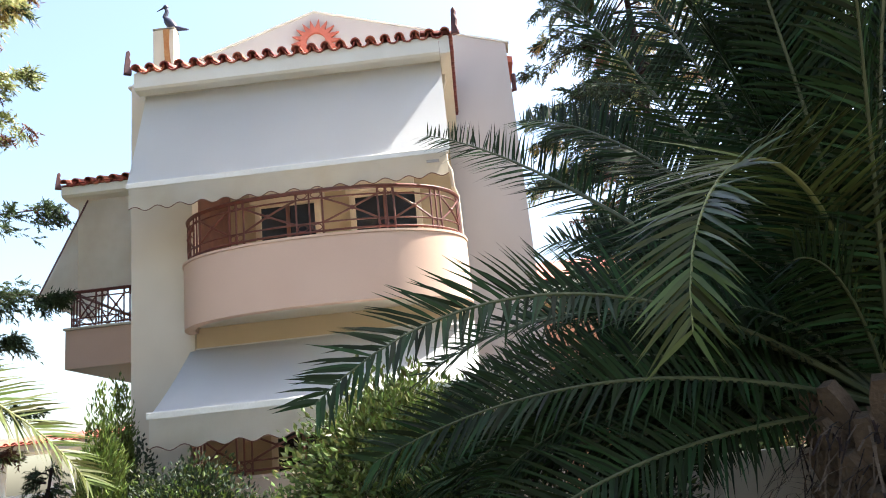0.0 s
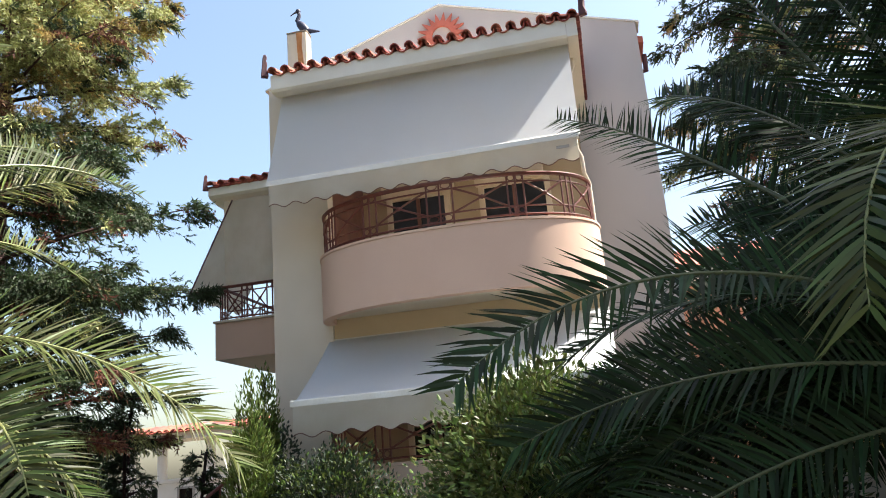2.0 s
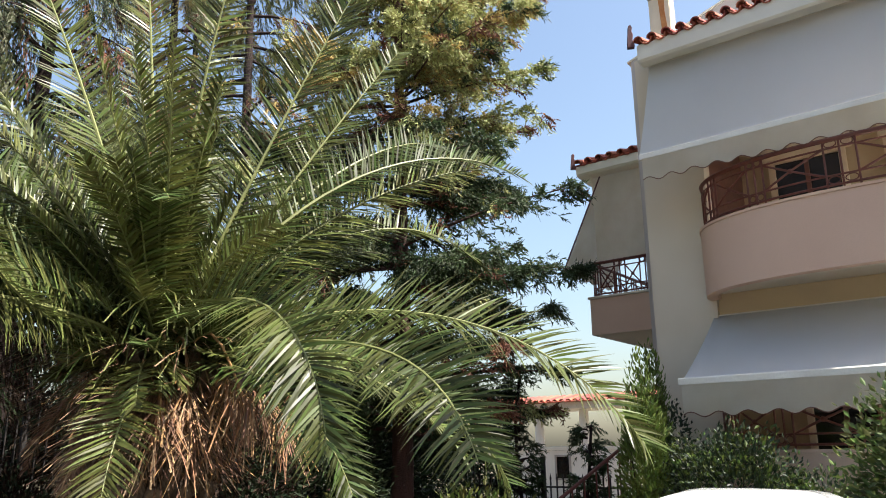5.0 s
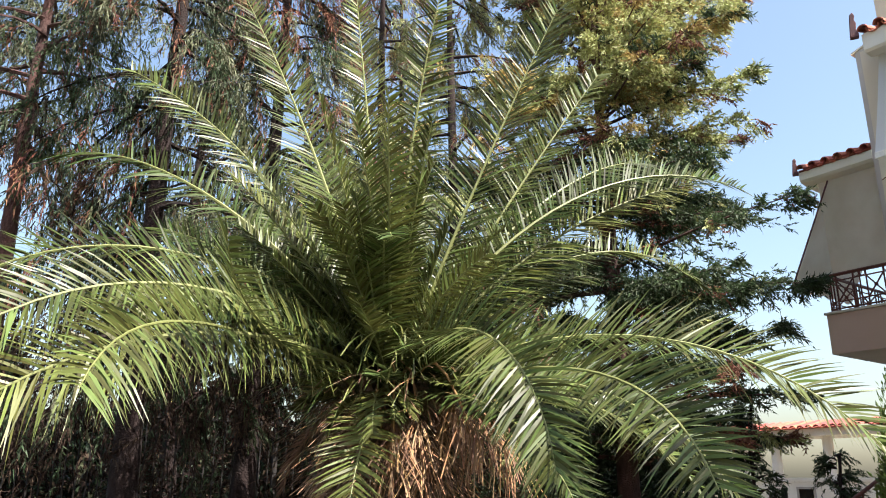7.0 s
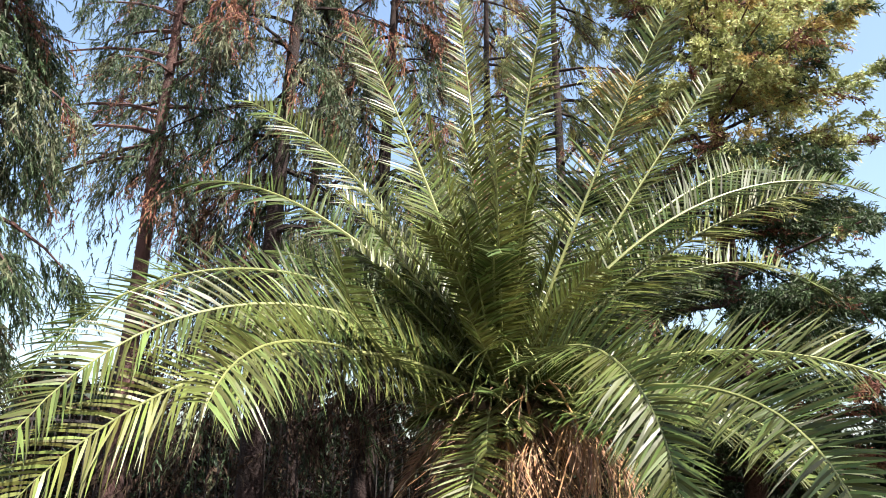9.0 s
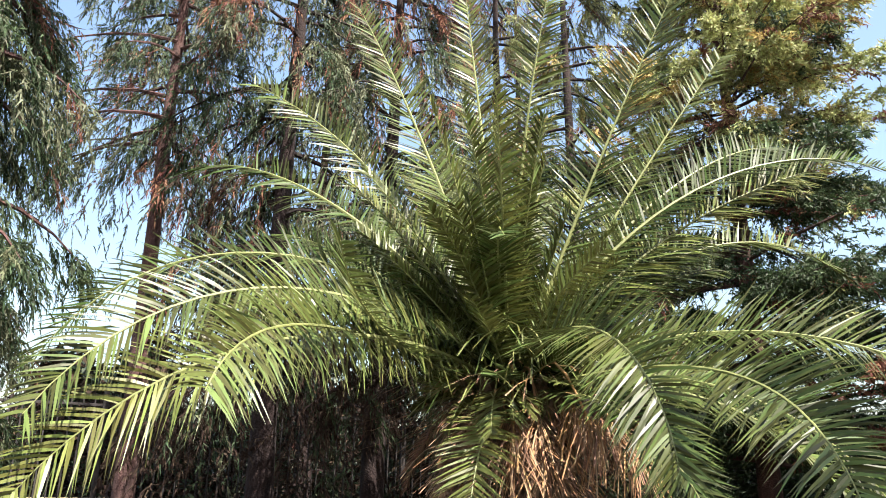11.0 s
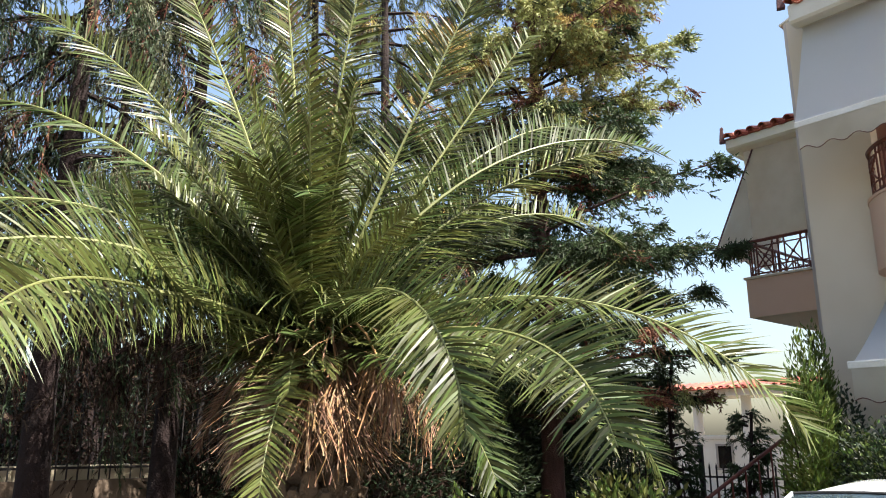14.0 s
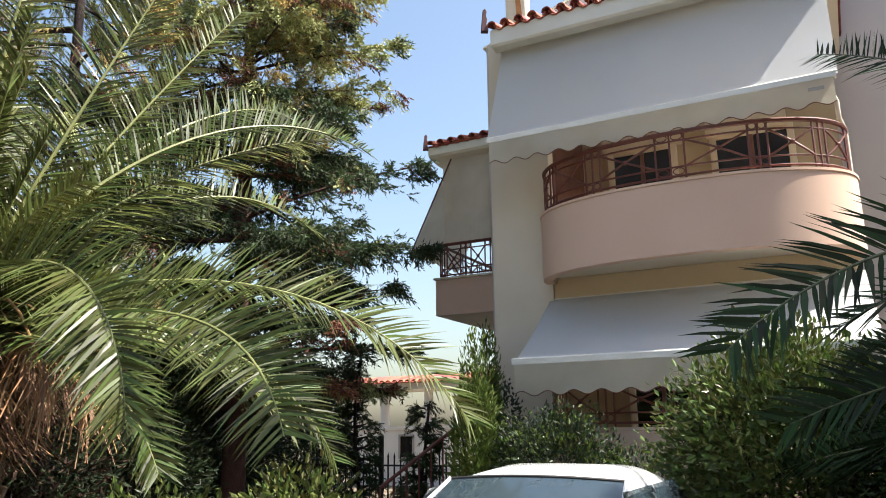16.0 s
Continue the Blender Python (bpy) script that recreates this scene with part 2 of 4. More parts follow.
# ---- the house ----
XL, XR = -4.52, 0.0        # sides of the projecting front
YF, YB = 10.0, 12.0        # its front, and the gable wall behind
house = thing("house", "three-storey cream rendered house with tiled eaves and a gable", "house", at=(-2, 12, 0))


def hp(name, bm, mats, label="", smooth=False, parent=None):
    """A part of the house in world metres."""
    ob = part(name, bm, mats, parent or house, label, smooth)
    if ob.parent == house:
        ob.matrix_parent_inverse = Matrix.Translation((2, -12, 0))
    return ob


# gable block: front wall with its pitched top, side walls, back
gable = bmesh.new()
prism(gable, [(-5.42, 0), (1.14, 0), (1.14, 8.36), (-2.14, 9.40), (-5.42, 8.36)], "y", YB, YB + 0.3)
hp("gable_wall", gable, GABLE, "pale rendered gable wall")
hp("side_wall", boxes((0.84, 1.14, YB + 0.3, 20, 0, 8.3)), GABLE)
hp("side_wall", boxes((-5.42, -5.12, YB + 0.3, 20, 0, 8.3)), GABLE)
hp("back_wall", boxes((-5.42, 1.14, 20, 20.3, 0, 8.3)), GABLE)
cap = bmesh.new()
for sx, ex in ((1.20, -2.14), (-5.48, -2.14)):
    p0, p1 = Vector((sx, 0, 8.36 - 0.019)), Vector((ex, 0, 9.40))
    vs = []
    for y in (YB - 0.02, YB + 0.35):
        for p in (p0, p1):
            for dz in (0.004, 0.035):
                vs.append(cap.verts.new((p.x, y, p.z + dz)))
    for q in ((0, 1, 3, 2), (4, 6, 7, 5), (0, 4, 5, 1), (2, 3, 7, 6), (1, 5, 7, 3), (0, 2, 6, 4)):
        cap.faces.new([vs[i] for i in q])
bmesh.ops.recalc_face_normals(cap, faces=cap.faces[:])
hp("coping", cap, WHITE, "pale coping along the gable slopes")
back_roof = bmesh.new()
for s in (-1, 1):
    prism(back_roof, [(-2.14, 9.30), (-2.14 + s * 3.4, 8.28), (-2.14 + s * 3.4, 8.16), (-2.14, 9.18)], "y", YB + 0.36, 20.2)
hp("roof", back_roof, TERRA)
hp("overflow_pipe", tube(bmesh.new(), [(1.14, 12.5, 7.7), (1.24, 12.5, 7.7), (1.25, 12.5, 8.0)], 0.045), DARKTERRA, "dark overflow pipe", True)

# projecting front: left wall strip, corner piers, floor slabs, back wall of the loggia
hp("front_wall", boxes((XL, -3.66, YF, YF + 0.22, 0, 7.22)), CREAM, "cream rendered front wall")
hp("left_wall", boxes((XL, XL + 0.22, YF + 0.22, YB, 0, 7.2)), CREAM)
hp("lintel", boxes((-3.66, 0.0, YF, YF + 0.22, 6.55, 7.0)), CREAM)
hp("front_wall", boxes((-3.655, 0.0, YF + 0.05, YF + 0.25, 2.9, 3.582)), OCHRE, "ochre rendered wall under the balcony")
hp("loggia_wall", boxes((-4.3, -0.02, 11.72, 11.9, 3.75, 7.0)), LOGGIA, "ochre rendered wall behind the balcony, darkened for the loggia's shade")
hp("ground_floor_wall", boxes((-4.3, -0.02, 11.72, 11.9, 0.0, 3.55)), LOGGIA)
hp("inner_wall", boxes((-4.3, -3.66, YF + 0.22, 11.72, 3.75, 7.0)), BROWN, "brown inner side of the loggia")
hp("loggia_soffit", boxes((-4.3, 0.0, YF + 0.22, YB, 6.86, 7.0)), WHITE)
CX, CY, RA, RB = -1.83, 10.0, 1.90, 1.05


def arc(t, grow=0.0):
    """A point of the bowed balcony front, t from 0 at its west end to 1."""
    a = math.pi * (1 - t)
    c, s = math.cos(a), math.sin(a)
    k = 0.87
    return CX + (RA + grow) * math.copysign(abs(c) ** k, c), CY - (RB + grow) * abs(s) ** k


def arc_wall(z0, z1, grow0, grow1, n=96):
    bm = bmesh.new()
    rows = []
    for i in range(n + 1):
        t = i / n
        (x0, y0), (x1, y1) = arc(t, grow0), arc(t, grow1)
        rows.append([bm.verts.new(p) for p in ((x0, y0, z0), (x1, y1, z0), (x1, y1, z1), (x0, y0, z1))])
    for a, b in zip(rows, rows[1:]):
        for k in range(4):
            bm.faces.new((a[k], b[k], b[(k + 1) % 4], a[(k + 1) % 4]))
    bm.faces.new(rows[0])
    bm.faces.new(rows[-1][::-1])
    bmesh.ops.recalc_face_normals(bm, faces=bm.faces[:])
    return bm


def arc_slab(z0, z1, grow, back, n=48):
    bm = bmesh.new()
    pts = [arc(i / n, grow) for i in range(n + 1)]
    prism(bm, pts + [(pts[-1][0], back), (pts[0][0], back)], "z", z0, z1)
    return bm


hp("balcony_slab", arc_slab(3.585, 3.74, -0.14, 11.7), CREAM, "cream underside of the bowed balcony")
hp("balcony_parapet", arc_wall(3.50, 4.33, -0.13, 0.0), PEACH, "peach rendered bowed balcony parapet", True)
hp("parapet_coping", arc_wall(4.334, 4.365, -0.14, 0.014), PEACH)
hp("veranda_slab", arc_slab(0.0, 0.9, -0.14, 11.7), CREAM)
hp("veranda_parapet", arc_wall(0.0, 1.58, -0.13, 0.0), PEACH, "peach rendered bowed veranda parapet", True)
hp("parapet_coping", arc_wall(1.584, 1.62, -0.14, 0.014), PEACH)
for t, x in ((0, -2.2), (1, -1.27)):
    bm = bmesh.new()
    bmesh.ops.create_cone(bm, cap_ends=True, segments=20, radius1=0.042, radius2=0.05, depth=0.04, matrix=Matrix.Translation((x, 9.15, 3.567)))
    bmesh.ops.create_cone(bm, cap_ends=True, segments=16, radius1=0.026, radius2=0.03, depth=0.02, matrix=Matrix.Translation((x, 9.15, 3.553)))
    hp("downlight", bm, WHITE, "small white round downlight", True)


def balcony_door(x0, x1, z0, z1, y, leaf=True):
    d = hp("balcony_door", boxes((x0, x1, y - 0.02, y + 0.03, z0, z1)), DARKGLASS, "dark glazed balcony door in a cream frame")
    w = 0.09
    for r in ((x0 - w, x0, y - 0.07, y + 0.02, z0, z1 + w), (x1, x1 + w, y - 0.07, y + 0.02, z0, z1 + w), (x0, x1, y - 0.07, y + 0.02, z1, z1 + w)):
        part("frame", boxes(r, bevel=0.008), FRAME, d)
    mid = (x0 + x1) / 2
    part("mullion", boxes((mid - 0.03, mid + 0.03, y - 0.05, y - 0.022, z0, z1)), BROWN, d)
    return d


balcony_door(-3.15, -2.28, 3.76, 5.74, 11.70)
balcony_door(-1.62, -0.66, 3.76, 5.74, 11.70)
balcony_door(-3.05, -2.25, 0.92, 2.75, 11.70)
balcony_door(-1.75, -0.75, 0.92, 2.75, 11.70)
hp("roller_box", boxes((-3.3, -2.1, 11.55, 11.70, 5.78, 6.0), bevel=0.01), FRAME)
hp("roller_box", boxes((-1.75, -0.65, 11.55, 11.70, 5.78, 6.0), bevel=0.01), FRAME)

cupboard = thing("veranda_cupboard", "low dark red-brown wooden cupboard on the veranda", "cupboard", at=(-1.55, 10.6, 0.9))
part("body", boxes((-0.55, 0.55, -0.2, 0.2, 0.0, 1.02), bevel=0.01), BROWN, cupboard)
part("top", boxes((-0.60, 0.60, -0.24, 0.24, 1.024, 1.07), bevel=0.012), BROWN, cupboard)
for x in (-0.54, 0.01):
    part("door", boxes((x, x + 0.53, -0.222, -0.203, 0.06, 0.98), bevel=0.006), BROWN, cupboard)

# eaves: moulded white cornice, soffit, tiles
EX0, EX1, EY = -4.20, 0.14, 9.36
cornice = bmesh.new()
prism(cornice, [(EY, 7.08), (EY, 6.86), (EY + 0.03, 6.83), (EY + 0.20, 6.83), (EY + 0.23, 6.88), (YF - 0.002, 6.96), (YF - 0.002, 7.22), (EY + 0.06, 7.09)], "x", EX0, EX1 - 0.143)
hp("cornice", cornice, WHITE, "white moulded cornice under the tiles")
edge = bmesh.new()
prism(edge, [(EX1, 7.08), (EX1, 6.83), (EX1 - 0.14, 6.83), (EX1 - 0.14, 7.09)], "y", EY, YB - 0.002)
hp("cornice", edge, WHITE)
deck = bmesh.new()
prism(deck, [(EY + 0.04, 7.115), (YB - 0.006, 7.95), (YB - 0.006, 7.90), (EY + 0.04, 7.095)], "x", EX0 + 0.01, EX1 - 0.01)
hp("roof_deck", deck, WHITE)
front_roof = hp("roof", boxes((EX0 - 0.02, EX1 + 0.02, YB - 0.12, YB - 0.003, 7.9, 8.03)), TERRA, "red terracotta tiled eave roof")


def tile_mesh(length, r0, r1, thick, cover=True, n=7):
    """A half-round clay tile along +y, its rim at the origin."""
    bm = bmesh.new()
    rows = []
    for y, r in ((0, r0), (length, r1)):
        ring = []
        for rr in (r, r - thick):
            for k in range(n + 1):
                a = math.pi * k / n
                ring.append(bm.verts.new((rr * math.cos(a), y, rr * math.sin(a) * (1 if cover else -1))))
        rows.append(ring)
    m = n + 1
    a, b = rows
    for k in range(n):
        bm.faces.new((a[k], a[k + 1], b[k + 1], b[k]))
        bm.faces.new((a[m + k + 1], a[m + k], b[m + k], b[m + k + 1]))
        bm.faces.new((a[k + 1], a[k], a[m + k], a[m + k + 1]))
        bm.faces.new((b[k], b[k + 1], b[m + k + 1], b[m + k]))
    bmesh.ops.recalc_face_normals(bm, faces=bm.faces[:])
    return mesh_of("tile", bm, TILE, True)


COVER = tile_mesh(0.44, 0.070, 0.058, 0.015)
PAN = tile_mesh(0.44, 0.085, 0.095, 0.016, False)


def lay_tiles(parent, x0, x1, y0, z0, slope, rows, turn=0.0, pivot=(0, 0)):
    step = 0.205
    n = int(round((x1 - x0) / step))
    step = (x1 - x0) / n
    rng = random.Random(5)
    back = parent.matrix_parent_inverse @ Matrix.Identity(4)
    for r in range(rows):
        for i in range(n + 1):
            for me, dx, dz in ((COVER, 0.0, 0.028), (PAN, step / 2, 0.045)):
                if dx and i == n:
                    continue
                ob = new("tile", me)
                ob.parent = parent
                y = y0 + r * 0.37 - (0.02 if not dx else 0)
                m = pose(x0 + i * step + dx + rng.uniform(-0.006, 0.006), y, z0 + slope * (y - y0) + dz, math.degrees(math.atan(slope)) + rng.uniform(-1, 1), 0, rng.uniform(-1.5, 1.5))
                if turn:
                    m = pose(pivot[0], pivot[1], 0, 0, 0, turn) @ m
                ob.matrix_parent_inverse = Matrix.Translation((2, -12, 0)) if parent == house else Matrix.Identity(4)
                ob.matrix_basis = m


lay_tiles(front_roof, EX0 + 0.05, EX1 - 0.05, EY - 0.05, 7.085, 0.31, 3)
# verge tiles along the east side of the eave roof
rng = random.Random(8)
VERGE_TILE = COVER.copy()
VERGE_TILE.materials[0] = VERGE
for i in range(17):
    ob = new("tile", VERGE_TILE)
    ob.parent = front_roof
    ob.matrix_basis = pose(EX1 + 0.05, EY + 0.06 + i * 0.155, 7.10, 10 + rng.uniform(-2, 2), 0, 90 + rng.uniform(-2, 2))


def antefix(x, y, z, h, turn):
    bm = bmesh.new()
    prism(bm, [(-0.07, 0), (0.07, 0), (0.075, 0.10 * h), (0.04, 0.32 * h), (0.055, 0.55 * h), (0.03, 0.72 * h), (0.05, 0.86 * h), (0.02, h), (-0.03, 0.92 * h), (-0.045, 0.6 * h), (-0.06, 0.3 * h)], "y", -0.035, 0.035)
    bmesh.ops.bevel(bm, geom=bm.edges[:], offset=0.008, segments=1, affect="EDGES")
    bm.transform(pose(x, y, z, 0, 0, turn) @ Matrix.Diagonal((0.72, 1, 1, 1)))
    return hp("corner_ornament", bm, DARKTERRA, "dark pointed clay corner ornament")


antefix(EX0 - 0.06, EY - 0.06, 7.04, 0.36, 30)
antefix(EX1 + 0.10, EY - 0.06, 7.06, 0.40, -20)

# terracotta sun relief on the gable
SX, SZ, SY = -2.13, 8.80, YB - 0.004
ring = bmesh.new()
for i in range(40):
    a0, a1 = 2 * math.pi * i / 40, 2 * math.pi * (i + 1) / 40
    vs = [(SX + r * math.cos(a), y, SZ + r * math.sin(a)) for y in (SY - 0.05, SY) for a, r in ((a0, 0.17), (a1, 0.17), (a1, 0.27), (a0, 0.27))]
    v = [ring.verts.new(p) for p in vs]
    for q in ((0, 1, 2, 3), (1, 0, 4, 5), (3, 2, 6, 7)):
        ring.faces.new([v[k] for k in q])
bmesh.ops.remove_doubles(ring, verts=ring.verts[:], dist=0.0005)
relief = hp("sun_relief", ring, TERRA, "terracotta sun relief with pointed rays")
for i in range(18):
    a = 2 * math.pi * i / 18
    ray = bmesh.new()
    c, s = math.cos(a), math.sin(a)
    pts = [(0.262, -0.045), (0.44, 0.0), (0.262, 0.045)]
    prism(ray, [(SX + r * c - w * s, SZ + r * s + w * c) for r, w in pts], "y", SY - 0.045, SY)
    part("ray", ray, TERRA, relief)

# chimney stack with its rust stain
chim = hp("chimney", boxes((-4.62, -4.27, 11.0, 11.22, 7.2, 8.78), bevel=0.012), CREAM, "cream rendered chimney stack with a rust stain")
part("stain", prism(bmesh.new(), [(-4.45, 8.775), (-4.34, 8.775), (-4.355, 8.5), (-4.33, 8.2), (-4.28, 7.9), (-4.40, 7.9), (-4.43, 8.3)], "y", 10.992, 10.999), RUST, chim, "rust streak running down the stack")
part("cap", boxes((-4.63, -4.26, 10.99, 11.23, 8.784, 8.81), bevel=0.01), CONCRETE, chim)

# bird figure on the stack
bird = bmesh.new()
bmesh.ops.create_uvsphere(bird, u_segments=16, v_segments=10, radius=1, matrix=pose(-4.40, 11.2, 8.99, 0, 52, 0) @ Matrix.Diagonal((0.17, 0.07, 0.075, 1)))
tube(bird, [(-4.45, 11.2, 9.06), (-4.50, 11.2, 9.14), (-4.46, 11.2, 9.23), (-4.47, 11.2, 9.30)], 0.045, 8, 0.028)
bmesh.ops.create_uvsphere(bird, u_segments=10, v_segments=8, radius=0.045, matrix=Matrix.Translation((-4.48, 11.2, 9.32)))
tube(bird, [(-4.51, 11.2, 9.32), (-4.63, 11.2, 9.26)], 0.02, 6, 0.005)
tube(bird, [(-4.31, 11.2, 8.90), (-4.10, 11.2, 8.85)], 0.05, 6, 0.012)
for dy in (-0.03, 0.03):
    tube(bird, [(-4.36, 11.2 + dy, 8.93), (-4.37, 11.2 + dy, 8.82)], 0.012, 6)
tagged(new("bird_figure", mesh_of("bird_figure", bird, BLACK, True)), "dark metal bird figure standing on the chimney", "figure")

# downpipe and floodlight at the east end of the eaves
pipe = bmesh.new()
tube(pipe, [(0.02, 9.98, 6.85), (0.02, 9.98, 6.72), (-0.08, 10.1, 6.55), (-0.08, 10.1, 5.55), (-0.03, 10.15, 5.42), (-0.03, 10.15, 5.2), (0.02, 10.3, 5.1), (0.02, 10.3, 4.2)], 0.028, 10)
hp("downpipe", pipe, CREAM, "cream downpipe with bends", True)
lamp = thing("floodlight", "small grey floodlight under the eaves", "lamp", at=(-0.08, 9.8, 6.8))
for nm, bm, mt in (("bracket", boxes((-0.015, 0.015, -0.02, 0.16, -0.02, 0.02)), ALU), ("head", boxes((-0.06, 0.06, -0.10, -0.02, -0.09, 0.03), bevel=0.015), CONCRETE)):
    part(nm, bm, mt, lamp)


# ---- west wing with its side balcony ----
hp("wing_slab", boxes((-6.49, -5.425, 12.01, 15.5, 3.545, 3.66)), CREAM)
hp("wing_parapet", boxes((-6.5, -5.42, 12.0, 12.14, 3.55, 4.17)), PEACH, "peach rendered balcony parapet")
hp("wing_parapet", boxes((-6.5, -6.36, 12.143, 15.5, 3.55, 4.17)), PEACH)
hp("wing_coping", boxes((-6.53, -5.42, 11.97, 12.17, 4.174, 4.21)), CREAM)
wing_cornice = bmesh.new()
prism(wing_cornice, [(11.98, 6.66), (11.98, 6.50), (12.02, 6.46), (12.30, 6.42), (12.6, 6.42), (12.6, 6.9)], "x", -6.62, -5.42)
hp("cornice", wing_cornice, WHITE)
hp("wing_cornice", boxes((-6.62, -6.3, 12.6, 15.6, 6.42, 6.66)), WHITE)
wing_roof = hp("roof", prism(bmesh.new(), [(11.98, 6.68), (13.2, 7.1), (13.2, 7.05), (11.98, 6.64)], "x", -6.62, -5.42), TERRA)
lay_tiles(wing_roof, -6.55, -5.5, 11.93, 6.66, 0.33, 3)
antefix(-6.66, 11.95, 6.60, 0.30, 30)


def awning(name, label, x0, x1, y_top, z_top, y_bar, z_bar, drop, waves, inset=0.0):
    """A slanting canvas awning with a front bar and a scalloped valance."""
    a = thing(name, label, "awning", at=((x0 + x1) / 2, y_top, z_top))
    ox, oy, oz = a.location

    def sag(u, v):
        return (x0 + inset + (x1 - x0 - 2 * inset) * u - ox,
                y_top + (y_bar - y_top) * v - oy,
                z_top + (z_bar - z_top) * v - (0.035 + 0.008 * math.sin(9 * u + 3)) * math.sin(math.pi * v) - oz)
    part("canvas", sheet(bmesh.new(), sag, 24, 10, 0.004), CANVAS, a, "plain grey-white canvas", True)
    bar = bmesh.new()
    prism(bar, [(y_bar - 0.045 - oy, z_bar - 0.045 - oz), (y_bar + 0.03 - oy, z_bar - 0.045 - oz), (y_bar + 0.03 - oy, z_bar + 0.03 - oz), (y_bar - 0.03 - oy, z_bar + 0.035 - oz), (y_bar - 0.045 - oy, z_bar + 0.02 - oz)], "x", x0 - 0.03 - ox, x1 + 0.03 - ox)
    part("front_bar", bar, ALU, a, "white aluminium front bar")

    def hang(u, v):
        w = math.sin(2 * math.pi * u * waves)
        return (x0 + (x1 - x0) * u - ox, y_bar - 0.04 + 0.012 * math.sin(23 * u) * v - oy, z_bar - 0.045 - v * (drop - 0.028 * (1 + w)) - oz)
    part("valance", sheet(bmesh.new(), hang, waves * 10, 4, 0.003), VALANCE, a, "cream scalloped valance")
    hem = bmesh.new()
    tube(hem, [Vector(hang(i / (waves * 8), 1)) for i in range(waves * 8 + 1)], 0.006, 5)
    part("hem", hem, BROWN, a, "brown edge binding")
    part("label", boxes((x1 - 0.26 - ox, x1 - 0.10 - ox, y_bar - 0.047 - oy, y_bar - 0.0445 - oy, z_bar - 0.17 - oz, z_bar - 0.13 - oz)), CONCRETE, a, "small faded maker's tag with unreadable print")
    for x in (x0 + 0.1, x1 - 0.1):
        arm = bmesh.new()
        tube(arm, [(x - ox, y_top + 0.1 - oy, z_bar + 0.25 - oz), (x - ox, y_bar - oy, z_bar - oz)], 0.02, 8)
        part("arm", arm, ALU, a)
    part("roller", tube(bmesh.new(), [(x0 + inset - ox, y_top + 0.01 - oy, z_top + 0.0 - oz), (x1 - inset - ox, y_top + 0.01 - oy, z_top - oz)], 0.016, 10), ALU, a, smooth=True)
    return a


awning("upper_awning", "long grey-white awning with a scalloped valance over the balcony", -4.11, -0.06, 9.66, 6.87, 9.05, 5.31, 0.31, 14, -0.05)
awning("lower_awning", "grey-white awning with a scalloped valance over the veranda", -3.72, 0.05, 10.03, 3.30, 8.72, 2.385, 0.36, 12)
side = thing("side_awning", "grey-white side awning hanging over the wing balcony", "awning", at=(-6.5, 13, 6.4))
part("canvas", sheet(bmesh.new(), lambda u, v: (0.27 - 0.81 * v, -0.90 + 1.9 * u, -1.65 * v - 0.03 * math.sin(math.pi * v) - 0.05 * abs(math.sin(math.pi * 6 * u)) * (v > 0.99)), 48, 10, 0.004), VALANCE, side)
part("front_bar", tube(bmesh.new(), [(-0.53, -0.92, -1.60), (-0.53, 1.02, -1.60)], 0.018, 8), ALU, side)
part("side_bar", tube(bmesh.new(), [(0.29, -0.915, 0.0), (-0.53, -0.915, -1.62)], 0.014, 8), DARKTERRA, side)
screen = thing("canvas_screen", "plain cream canvas screen hanging over the wing balcony", "screen", at=(-5.9, 12.1, 6.4))
part("canvas", sheet(bmesh.new(), lambda u, v: (-0.48 + 0.96 * u, 0.03 * math.sin(5 * u + 2 * v) * v, -1.58 * v), 12, 8, 0.004), VALANCE, screen)
part("bottom_bar", tube(bmesh.new(), [(-0.48, 0, -1.58), (0.48, 0, -1.58)], 0.02, 8), ALU, screen)


# ---- railings ----
def railing(name, label, point, length, z0, h, groups):
    """An iron railing along point(t): groups of three bars with small rings, crossed bars between them."""
    r = thing(name, label, "railing", at=(*point(0.5), z0))
    o = r.location

    def P(t, z):
        x, y = point(min(max(t, 0), 1))
        return Vector((x, y, z0 + z)) - o

    def strip(t0, t1, za, zb, rad, n=10):
        return tube(bmesh.new(), [P(t0 + (t1 - t0) * i / n, za + (zb - za) * i / n) for i in range(n + 1)], rad, 6)
    part("handrail", strip(0, 1, h, h, 0.028, 48), RAIL, r, smooth=True)
    part("upper_rail", strip(0, 1, h - 0.10, h - 0.10, 0.011, 48), RAIL, r)
    part("lower_rail", strip(0, 1, 0.16, 0.16, 0.011, 48), RAIL, r)
    part("bottom_rail", strip(0, 1, 0.05, 0.05, 0.014, 48), RAIL, r)
    w = 0.10 / length
    mids = [0.035 + (1 - 0.07) * g / (groups - 1) for g in range(groups)]
    for m in mids:
        for k in (-1, 0, 1):
            part("bar", tube(bmesh.new(), [P(m + k * w, 0), P(m + k * w, h)], 0.013, 6), RAIL, r)
        for z in (h - 0.05, 0.105):
            for k in (-0.5, 0.5):
                part("ring", tube(bmesh.new(), [P(m + (k + 0.40 * math.cos(a)) * w, z + 0.04 * math.sin(a)) for a in (2 * math.pi * j / 12 for j in range(12))], 0.007, 5, closed=True), RAIL, r)
    for a, b in zip(mids, mids[1:]):
        part("cross_bar", strip(a + w, b - w, 0.16, h - 0.10, 0.013), RAIL, r)
        part("cross_bar", strip(a + w, b - w, h - 0.10, 0.16, 0.013), RAIL, r)
        bm = bmesh.new()
        bmesh.ops.create_uvsphere(bm, u_segments=10, v_segments=8, radius=0.03, matrix=Matrix.Translation(P((a + b) / 2, (0.06 + h) / 2)))
